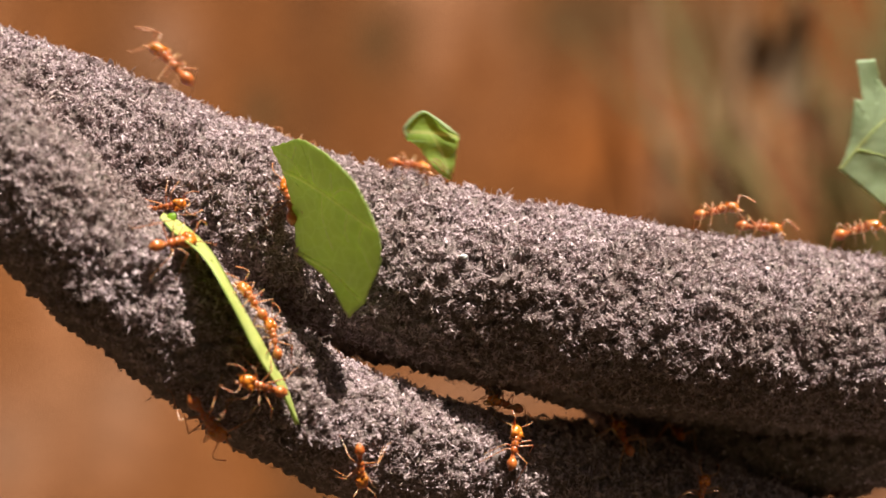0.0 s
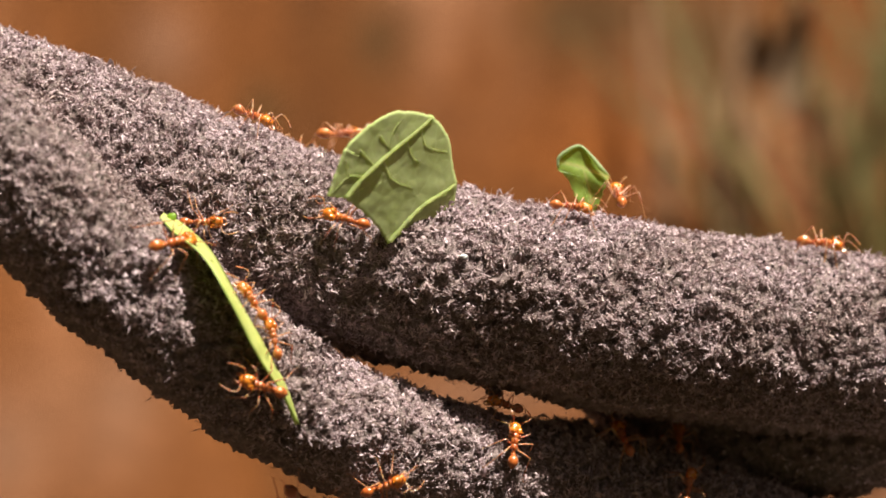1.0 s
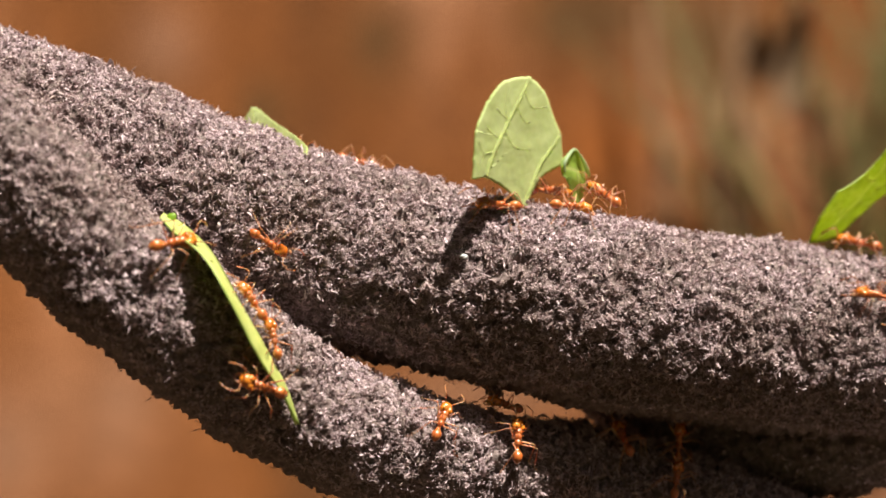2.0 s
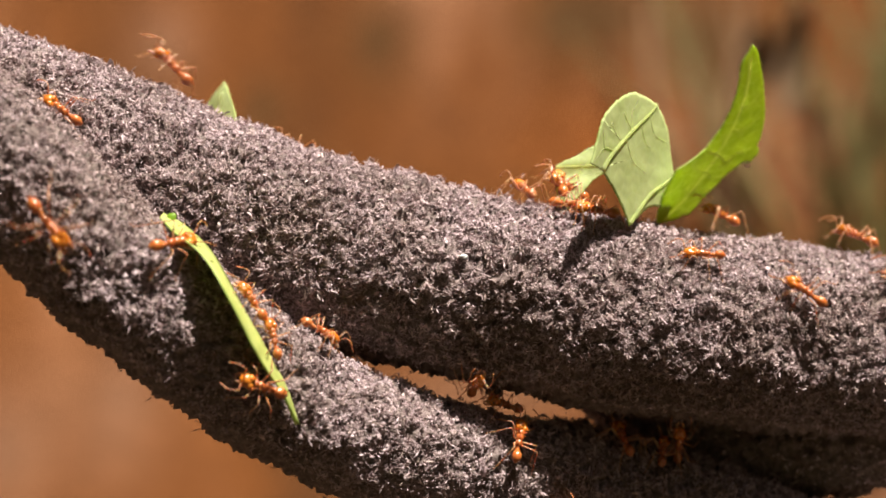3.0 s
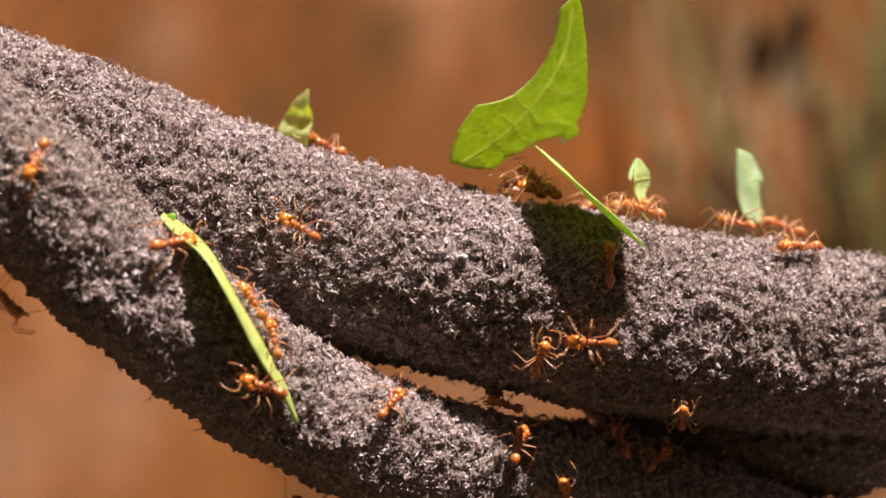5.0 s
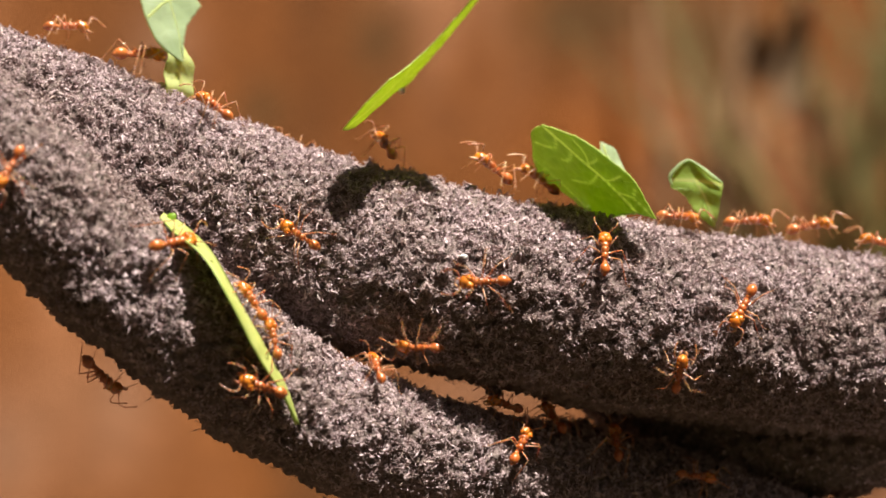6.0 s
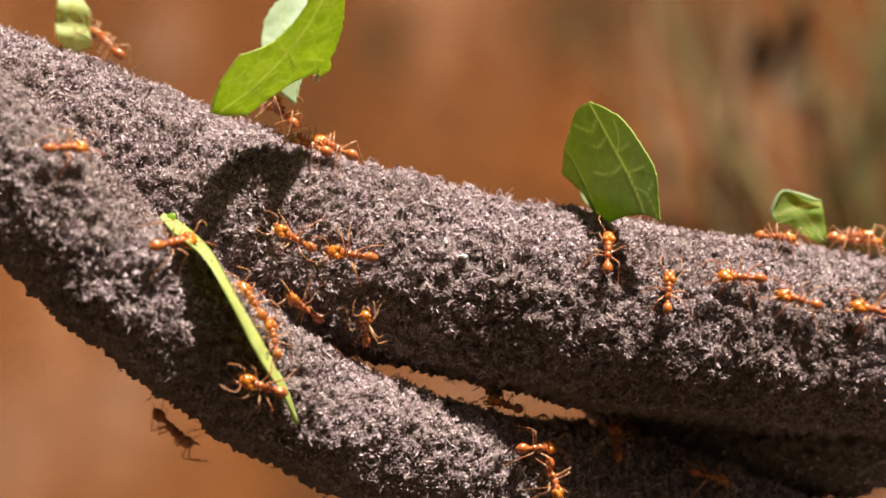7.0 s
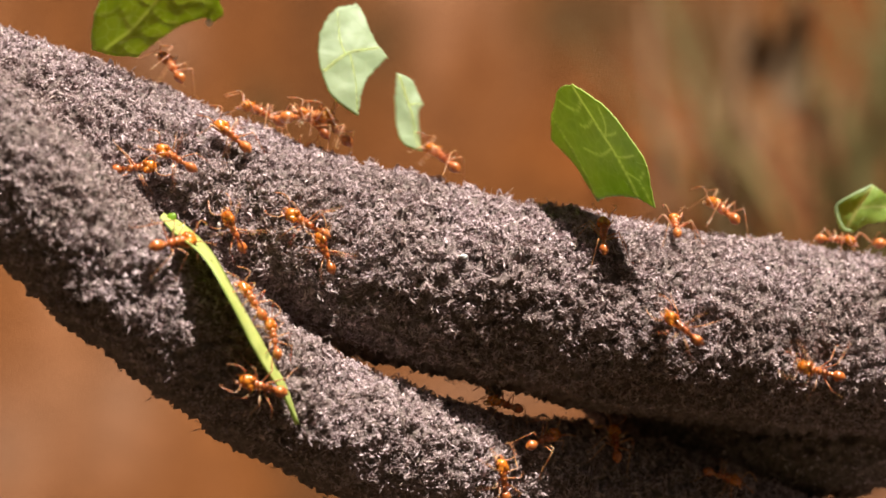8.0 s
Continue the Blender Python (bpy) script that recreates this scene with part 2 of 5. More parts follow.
def grow(vine, name, label, around, crumbs, seed):
    """The limb with its lumpy bark and the loose crumbs and fibres that cover it."""
    rng = np.random.default_rng(seed)
    root = tagged(new(name), label, "vine")
    step = 2
    ss = vine.s[::step]
    ang = np.linspace(0, math.tau, around, endpoint=False)
    out = np.cos(ang)[None, :, None] * vine.f[::step, None, :] + np.sin(ang)[None, :, None] * vine.n[::step, None, :]
    base = vine.rows[::step, None, :3] + vine.rows[::step, None, 3:4] * out
    lump = np.empty(base.shape[:2])
    pit = np.empty(base.shape[:2])
    for i in range(base.shape[0]):
        for j in range(around):
            p = Vector(base[i, j])
            lump[i, j] = 0.9 * noise.fractal(p * 0.10, 1.0, 2.0, 3) + 0.65 * noise.noise(p * 0.42) + 1.0 * noise.noise(p * 0.9) + 0.7 * noise.noise(p * 1.8)
            pit[i, j] = noise.noise(p * 0.55 + Vector((seed, 0, 0))) + 0.8 * noise.noise(p * 1.15)
            lump[i, j] += 0.45 * min(max(pit[i, j], -1.0), 0.4)
    skin = (base + (lump[..., None] - 0.75) * out).reshape(-1, 3) * MM
    n, m = base.shape[:2]
    i, j = np.meshgrid(np.arange(n - 1), np.arange(m), indexing="ij")
    k = (j + 1) % m
    faces = np.stack([i * m + j, (i + 1) * m + j, (i + 1) * m + k, i * m + k], -1).reshape(-1, 4)
    mesh_arrays("bark", skin, faces, BARK, root, True)
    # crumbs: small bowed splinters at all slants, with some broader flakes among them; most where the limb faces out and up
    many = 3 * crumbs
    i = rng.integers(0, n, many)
    # undersides get few pale crumbs, so the darker bark deepens their shade
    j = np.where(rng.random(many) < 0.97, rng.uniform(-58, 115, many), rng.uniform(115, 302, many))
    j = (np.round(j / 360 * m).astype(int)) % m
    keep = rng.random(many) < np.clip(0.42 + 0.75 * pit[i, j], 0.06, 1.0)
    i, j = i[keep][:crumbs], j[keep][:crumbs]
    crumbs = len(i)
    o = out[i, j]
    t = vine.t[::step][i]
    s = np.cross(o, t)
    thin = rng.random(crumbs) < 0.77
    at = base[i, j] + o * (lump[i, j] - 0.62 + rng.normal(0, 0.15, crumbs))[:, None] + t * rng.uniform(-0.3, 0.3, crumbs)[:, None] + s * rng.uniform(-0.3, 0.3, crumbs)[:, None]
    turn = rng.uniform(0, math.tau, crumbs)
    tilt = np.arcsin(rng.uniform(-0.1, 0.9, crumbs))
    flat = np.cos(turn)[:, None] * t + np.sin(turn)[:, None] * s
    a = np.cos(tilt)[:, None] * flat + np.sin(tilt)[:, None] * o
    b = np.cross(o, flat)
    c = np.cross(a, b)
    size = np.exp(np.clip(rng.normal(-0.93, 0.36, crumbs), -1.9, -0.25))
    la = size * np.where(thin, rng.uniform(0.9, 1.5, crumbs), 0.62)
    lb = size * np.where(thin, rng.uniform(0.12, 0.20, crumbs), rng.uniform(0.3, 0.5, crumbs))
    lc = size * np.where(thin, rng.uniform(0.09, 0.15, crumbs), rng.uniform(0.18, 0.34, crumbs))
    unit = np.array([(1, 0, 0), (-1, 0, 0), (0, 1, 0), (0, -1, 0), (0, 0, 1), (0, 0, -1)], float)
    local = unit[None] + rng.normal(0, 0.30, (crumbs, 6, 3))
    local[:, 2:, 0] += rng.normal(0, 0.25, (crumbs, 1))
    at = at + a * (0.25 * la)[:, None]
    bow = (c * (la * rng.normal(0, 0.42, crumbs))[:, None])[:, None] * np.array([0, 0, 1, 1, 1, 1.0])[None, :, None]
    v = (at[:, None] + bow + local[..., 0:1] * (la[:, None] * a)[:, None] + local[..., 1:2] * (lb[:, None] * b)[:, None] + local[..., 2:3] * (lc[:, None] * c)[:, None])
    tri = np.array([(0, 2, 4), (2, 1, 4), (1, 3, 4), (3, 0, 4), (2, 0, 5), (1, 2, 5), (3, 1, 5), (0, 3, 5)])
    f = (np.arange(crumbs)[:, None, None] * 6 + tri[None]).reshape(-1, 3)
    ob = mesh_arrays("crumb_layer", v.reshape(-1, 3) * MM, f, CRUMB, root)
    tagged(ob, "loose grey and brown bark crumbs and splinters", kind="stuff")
    # a few long loose fibres that curl off the bark
    bm = bmesh.new()
    for _ in range(380):
        k = rng.integers(20, n - 20)
        j = int(rng.uniform(-70, 100) / 360 * m) % m
        p = Vector(base[k, j] + out[k, j] * (lump[k, j] - 0.6))
        way = Vector(rng.normal(0, 1, 3)) + Vector(out[k, j]) * 0.7
        line = [p]
        for q in range(6):
            way = way.normalized() + Vector(rng.normal(0, 0.35, 3)) - Vector(out[k, j]) * (0.25 if q > 2 else 0)
            line.append(line[-1] + way.normalized() * rng.uniform(0.2, 0.45))
        tube(bm, line, [0.03, 0.038, 0.035, 0.03, 0.028, 0.024, 0.015], 4)
    bmesh.ops.scale(bm, vec=(MM, MM, MM), verts=bm.verts)
    tagged(part("fibre_layer", bm, FIBRE, root), "thin pale curled bark fibres", kind="stuff")
    return root


UPPER = Vine([
    (-94.2, 0.9, 29.1, 14.9), (-81.5, 0.7, 24.0, 14.9), (-70.6, 0.4, 19.8, 14.9), (-52.6, 0.0, 12.6, 14.8), (-34.6, 0.0, 5.5, 14.9),
    (-16.6, 0.0, -1.0, 15.0), (1.4, 0.0, -5.3, 15.2), (19.4, 0.0, -9.4, 15.4), (37.4, 0.0, -12.3, 15.4), (55.5, 0.2, -14.8, 15.2),
    (70.7, 0.5, -16.9, 15.0), (84.4, 0.9, -19.6, 15.0), (97.2, 1.3, -21.8, 15.0)], set_back)
LOWER = Vine([
    (-88.6, -27.0, 30.9, 12.1), (-77.0, -27.0, 21.4, 11.6), (-65.5, -26.1, 11.9, 11.1), (-49.2, -22.9, -3.4, 10.8), (-32.8, -18.0, -16.8, 10.4),
    (-20.3, -13.5, -25.4, 10.3), (-7.3, -8.5, -31.2, 10.0), (9.9, 1.5, -36.3, 10.1), (23.4, 8.5, -39.2, 10.5), (42.6, 10.0, -44.8, 10.6),
    (61.0, 9.0, -52.4, 10.4), (85.0, 8.0, -63.0, 10.0)])
REAR = Vine([
    (20.0, 26.0, -12.0, 7.0), (31.0, 24.0, -23.8, 8.4), (43.0, 21.0, -29.8, 9.6), (61.0, 16.0, -33.0, 8.9), (71.8, 13.0, -31.3, 8.4), (85.7, 13.0, -29.0, 8.4), (98.5, 13.0, -27.6, 8.4)])
upper_limb = grow(UPPER, "vine_limb", "thick upper vine limb with crumbly dark grey-brown bark", 180, 190000, 11)
grow(LOWER, "vine_limb", "thinner lower vine limb with crumbly dark bark, crossing the upper limb", 130, 90000, 12)
# kept almost free of pale crumbs, to make its shade darker
grow(REAR, "vine_limb", "dark vine limb in deep shade behind the other two", 100, 5000, 13)


def bark_knob():
    """A crumbly knob that hangs from the underside of the upper limb into the gap."""
    bm = bmesh.new()
    for at, r in (((7.8, -1.0, -21.6), (1.1, 1.0, 1.4)), ((8.3, -1.2, -22.9), (0.8, 0.8, 1.0)), ((7.4, -0.8, -22.6), (0.6, 0.7, 0.8))):
        blob(bm, at, r, (0, 15, 0), 16, 12)
    for v in bm.verts:
        v.co += 0.55 * noise.noise_vector(v.co * 1.1) + 0.25 * noise.noise_vector(v.co * 3.0)
    bmesh.ops.scale(bm, vec=(MM, MM, MM), verts=bm.verts)
    part("bark_knob", bm, BARK, upper_limb, "dark crumbly knob of bark", smooth=False)


bark_knob()


# ---- ground and bank ----
def ground():
    """One sheet: a gully with unseen dark ground under the vine and a steep red bank behind it, level again to the
    horizon.
    """
    ys = np.r_[-300, -60, -15, -5, -3, np.linspace(-2.2, 0.9, 26), np.linspace(1.0, 2.6, 60), 3.2, 4, 6, 12, 40, 120, 400]
    xs = np.r_[-400, -100, -30, -10, -5, np.linspace(-3, 3, 90), 5, 10, 30, 100, 400]
    verts = []
    for y in ys:
        rise = min(max((y - 1.15) / 0.75, 0.0), 1.0)
        rise = 0.25 * rise * rise * (3 - 2 * rise) + 0.75 * rise
        # unseen slope behind the lens, added to block low sky light
        back = min(max((-0.9 - y) / 1.2, 0.0), 1.0)
        rise = max(rise, 1.1 * back * back * (3 - 2 * back))
        for x in xs:
            near = 1.0 if abs(x) < 4 and -3 < y < 4 else 0.0
            bump = near * (0.06 * noise.fractal(Vector((x * 2.2, y * 2.2, 3)), 1.0, 2.0, 4) + 0.02 * noise.noise(Vector((x * 14, y * 14, 1))))
            verts.append((x, y + bump, -0.65 + 2.1 * rise + bump))
    m = len(xs)
    faces = [(a * m + b, a * m + b + 1, (a + 1) * m + b + 1, (a + 1) * m + b) for a in range(len(ys) - 1) for b in range(m - 1)]
    ob = mesh_arrays("ground", verts, faces, SOIL, None, True)
    ob.data.materials.append(DARK_GROUND)
    ob.data.materials.append(BOUNCE_GROUND)
    for f in ob.data.polygons:
        if f.center.y < 1.12:
            f.material_index = 1 if f.center.y > -0.7 else 2
    tagged(ob, "bank of bare red-brown soil, with unseen dark and olive ground added", "ground", kind="structure")


ground()


# ---- plants on the bank ----
def blade(bm, root, tip, sag, width, sides=3):
    """One grass blade: a thin folded strip that arches from root to tip."""
    root, tip = Vector(root), Vector(tip)
    across = (tip - root).cross(Vector((0, 1, 0.2))).normalized() * width
    rows = []
    for k in range(7):
        q = k / 6
        c = root.lerp(tip, q) + Vector((sag * q * q, -0.04 * math.sin(q * 3.0), -abs(sag) * 0.5 * q * q))
        w = (1 - q) ** 0.7 + 0.02
        rows.append([bm.verts.new(c - across * w), bm.verts.new(c + Vector((0, 0.15 * width, 0)) * w), bm.verts.new(c + across * w), bm.verts.new(c + Vector((0, 0.5 * width, 0)) * w)])
    for r0, r1 in zip(rows, rows[1:]):
        for k in range(4):
            bm.faces.new((r0[k], r0[(k + 1) % 4], r1[(k + 1) % 4], r1[k]))


def grass_tuft(x, z, count, height, spread, material, label, seed):
    rng = random.Random(seed)
    bm = bmesh.new()
    for _ in range(count):
        px = x + rng.gauss(0, spread)
        foot = (px, 1.34 + 0.36 * z + rng.uniform(-0.03, 0.03), z + rng.uniform(-0.05, 0.03))
        h = height * rng.uniform(0.5, 1.1)
        tip = (px + rng.gauss(0, 0.25) * h, 1.30 + 0.36 * (z + h) + rng.uniform(-0.06, 0.03), foot[2] + h)
        blade(bm, foot, tip, rng.gauss(0, 0.05), rng.uniform(0.003, 0.007))
    ob = link_mesh("grass", bm, material)
    tagged(ob, label, "grass", kind="stuff")


def dry_leaf(at, length, width, lean, curl, material, label):
    """A withered leaf, folded along its middle and curled at the end."""
    bm = bmesh.new()
    rows = []
    for k in range(13):
        q = k / 12
        w = width * math.sin(math.pi * (0.06 + 0.90 * q)) ** 0.7
        y = -curl * q * q
        z = (q - 0.5) * length
        rows.append([bm.verts.new((sx * w + 0.1 * width * math.sin(q * 9), y + fold, z)) for sx, fold in ((-1, -0.35 * width), (-0.5, -0.02 * width), (0, 0.15 * width), (0.5, -0.02 * width), (1, -0.35 * width), (0.5, 0.06 * width), (0, 0.24 * width), (-0.5, 0.06 * width))])
    for r0, r1 in zip(rows, rows[1:]):
        for k in range(8):
            bm.faces.new((r0[k], r0[(k + 1) % 8], r1[(k + 1) % 8], r1[k]))
    bm.faces.new(rows[0])
    bm.faces.new(rows[-1][::-1])
    bmesh.ops.recalc_face_normals(bm, faces=bm.faces)
    ob = link_mesh("dry_leaf", bm, material)
    ob.matrix_basis = pose(*at, lean[0], lean[1], lean[2])
    return tagged(ob, label, "dry leaf")


OLIVE = plain_material("olive_grass", (0.092, 0.068, 0.012), (0.15, 0.11, 0.025), 30)
STRAW = plain_material("dry_straw", (0.15, 0.075, 0.030), (0.22, 0.12, 0.052), 30)
TAN = plain_material("withered_tan", (0.21, 0.130, 0.066), (0.30, 0.195, 0.11), 40)
UMBER = plain_material("dark_umber", (0.12, 0.066, 0.024), (0.18, 0.10, 0.04), 40)
grass_tuft(0.315, -0.08, 18, 0.34, 0.040, OLIVE, "olive green grass growing on the red bank", 3)
grass_tuft(0.345, 0.05, 20, 0.30, 0.030, OLIVE, "olive green grass growing on the red bank", 4)
grass_tuft(0.20, -0.02, 9, 0.26, 0.020, STRAW, "dry straw-coloured grass on the red bank", 5)
dry_leaf((0.2216, 1.10, 0.1215), 0.075, 0.012, (0, 6, 10), 0.012, TAN, "pale withered leaf hanging in the grass")
# a dark brown spot beside it, built with the same curled shape
dry_leaf((0.205, 1.12, 0.126), 0.042, 0.009, (0, -6, 0), 0.01, UMBER, "small dark brown curled piece in the grass")


# ---- ants ----
def make_ant():
    """A leaf-cutting ant 7.6 mm long that walks towards +x and stands on z = 0."""
    L = 7.6 * MM
    ant = new("ant")

    def scaled(bm):
        bmesh.ops.scale(bm, vec=(L, L, L), verts=bm.verts)
        return bm

    bm = bmesh.new()
    blob(bm, (0.355, 0, 0.29), (0.128, 0.128, 0.110), (0, 18, 0), 18, 12)
    blob(bm, (0.29, 0.062, 0.312), (0.095, 0.076, 0.090), (0, 10, 0))
    blob(bm, (0.29, -0.062, 0.312), (0.095, 0.076, 0.090), (0, 10, 0))
    blob(bm, (0.425, 0, 0.25), (0.055, 0.085, 0.05), (0, 25, 0))
    for side in (1, -1):
        tube(bm, [(0.25, side * 0.09, 0.385), (0.225, side * 0.11, 0.43)], [0.018, 0.003], 6)
    head = part("head", scaled(bm), AMBER, ant, "large glossy amber head")
    for side in (1, -1):
        bm = bmesh.new()
        blob(bm, (0.395, side * 0.132, 0.30), (0.02, 0.014, 0.02), u=10, v=7)
        part("eye", scaled(bm), EYE_BLACK, head, "black compound eye")
        bm = bmesh.new()
        tube(bm, [(0.43, side * 0.06, 0.235), (0.49, side * 0.075, 0.205), (0.535, side * 0.035, 0.19), (0.54, side * 0.005, 0.185)], [0.03, 0.027, 0.018, 0.004], 6)
        part("mandible", scaled(bm), LIMB, head, "dark curved mandible")
        bm = bmesh.new()
        arc = smooth_path([(0.43, side * 0.05, 0.29), (0.47, side * 0.13, 0.42), (0.52, side * 0.20, 0.50), (0.62, side * 0.23, 0.47), (0.73, side * 0.22, 0.39), (0.80, side * 0.19, 0.33)], 4)
        tube(bm, arc, np.interp(np.linspace(0, 1, len(arc)), [0, 0.35, 0.5, 1], [0.013, 0.010, 0.009, 0.013]), 6)
        part("antenna", scaled(bm), LIMB, head, "thin elbowed amber antenna")

    bm = bmesh.new()
    blob(bm, (0.175, 0, 0.292), (0.085, 0.088, 0.088))
    blob(bm, (0.075, 0, 0.295), (0.095, 0.078, 0.078))
    blob(bm, (-0.04, 0, 0.278), (0.095, 0.070, 0.072))
    blob(bm, (0.24, 0, 0.287), (0.05, 0.048, 0.045))
    for x, y, z, lean in ((0.17, 0.055, 0.345, 0.01), (0.09, 0.035, 0.35, -0.01), (-0.06, 0.035, 0.32, -0.06)):
        for side in (1, -1):
            tube(bm, [(x, side * y, z), (x + lean, side * (y + 0.03), z + 0.055)], [0.017, 0.002], 6)
    part("thorax", scaled(bm), CHITIN, ant)

    bm = bmesh.new()
    blob(bm, (-0.135, 0, 0.252), (0.046, 0.042, 0.046), u=10, v=7)
    blob(bm, (-0.195, 0, 0.255), (0.044, 0.056, 0.052), u=10, v=7)
    part("waist", scaled(bm), CHITIN, ant)

    bm = bmesh.new()
    blob(bm, (-0.33, 0, 0.255), (0.130, 0.104, 0.106), (0, -8, 0), 16, 11)
    blob(bm, (-0.415, 0, 0.238), (0.065, 0.056, 0.056), (0, -12, 0))
    part("gaster", scaled(bm), CHITIN, ant, "round glossy orange gaster")

    # fore, middle and hind leg on each side: coxa, thigh up to the knee, shin and foot down to the ground
    for x, knee, foot in ((0.16, (0.14, 0.22, 0.17), (0.33, 0.36, -0.235)), (0.05, (-0.02, 0.28, 0.22), (-0.08, 0.48, -0.235)), (-0.04, (-0.20, 0.25, 0.23), (-0.44, 0.42, -0.235))):
        for side in (1, -1):
            bm = bmesh.new()
            k = Vector((knee[0], side * knee[1], knee[2]))
            f = Vector((foot[0], side * foot[1], foot[2]))
            hip = Vector((0, side * 0.035, -0.02))
            ankle = k.lerp(f, 0.66)
            toe = f + Vector((0.03 if x > 0.1 else -0.05, side * 0.07, 0))
            tube(bm, [(0, 0, 0), hip, hip.lerp(k, 0.5) + Vector((0, 0, 0.015)), k, k.lerp(ankle, 0.3), ankle, f, toe], [0.024, 0.019, 0.0145, 0.0095, 0.011, 0.008, 0.006, 0.004], 6)
            leg = part("leg", scaled(bm), LIMB, ant)
            leg.location = Vector((x, side * 0.04, 0.235)) * L
    return tagged(ant, "orange leaf-cutting ant with long thin legs", "ant", "ants on the vine")


FIRST_ANT = make_ant()
LEG_PHASE = (0.0, 0.5, 0.5, 0.0, 0.0, 0.5)


def resample(rows, step=0.1):
    """Smooth rows (t, a, b, c, ...) at even steps from 0 to 8 s; they hold still before the first and after the last."""
    r = np.array(rows, dtype=float)
    ts = np.arange(0, 8.0 + step / 2, step)
    out = np.empty((len(ts), r.shape[1]))
    out[:, 0] = ts
    for k in range(1, r.shape[1]):
        v, t = r[:, k], r[:, 0]
        if len(t) == 1:
            out[:, k] = v[0]
            continue
        d = np.diff(v) / np.diff(t)
        m = np.zeros(len(t))
        for i in range(1, len(t) - 1):
            if d[i - 1] * d[i] > 0:
                m[i] = 2 * d[i - 1] * d[i] / (d[i - 1] + d[i])
        if len(t) > 1:
            m[0], m[-1] = d[0], d[-1]
        x = np.clip(ts, t[0], t[-1])
        i = np.clip(np.searchsorted(t, x, side="right") - 1, 0, len(t) - 2)
        h = t[i + 1] - t[i]
        q = (x - t[i]) / h
        out[:, k] = (v[i] * (1 + 2 * q) * (1 - q) ** 2 + h * m[i] * q * (1 - q) ** 2 + v[i + 1] * q * q * (3 - 2 * q) + h * m[i + 1] * q * q * (q - 1))
    return out


ANTS = []


def ant_along(size, stretches, label="", lift=0.0):
    """An ant that walks along one vine after another: stretches of (vine, rows), rows of (seconds, mm along the vine,
    angle round it, heading[, extra lift in mm where it stands on its toes])."""
    ant = FIRST_ANT if not ANTS else copy_thing(FIRST_ANT, Matrix.Identity(4))
    if label:
        tagged(ant, label)
    ant.scale = (size, size, size)
    ANTS.append((ant, [(vine, [tuple(r) + (0.0,) * (5 - len(r)) for r in rows]) for vine, rows in stretches], lift, size))
    return ant


def crawl(ant, stretches, lift, size, seed):
    poses = []
    for i, (vine, rows) in enumerate(stretches):
        first = 0.0 if i == 0 else rows[0][0]
        last = 8.0 if i == len(stretches) - 1 else rows[-1][0]
        poses += [(r[0], vine.stand(r[1], r[2], r[3], lift + r[4]) @ pose(0, 0, 0, 0, -11 * r[4], 0)) for r in resample(rows) if first - 0.01 <= r[0] <= last + 0.01]
    walk(ant, poses)
    gone = 0.0
    rng = random.Random(seed)
    start = rng.random()
    steps = []
    last = poses[0][1]
    for t, m in poses:
        move = (m.translation - last.translation).length + 0.0025 * abs(m.to_quaternion().rotation_difference(last.to_quaternion()).angle)
        gone += move / (5.2 * MM * size)
        steps.append((t, gone + start, min(1.0, move / (0.5 * MM))))
        last = m
    legs = [c for c in ant.children if c.name.startswith("leg")]
    for leg, phase in zip(legs, LEG_PHASE):
        home = leg.location.copy()
        side = 1 if home.y > 0 else -1
        fixed = rng.uniform(-8, 8)
        rows = []
        for t, cycle, go in steps if gone > 0.4 else steps[::8]:
            a = math.tau * (cycle + phase)
            swing = fixed + (22 * math.sin(a) if gone > 0.4 else rng.uniform(-2, 2))
            up = max(0.0, math.cos(a)) * 12 * go
            rows.append((t, pose(*home, side * up, 0, -side * swing)))
        walk(leg, rows)


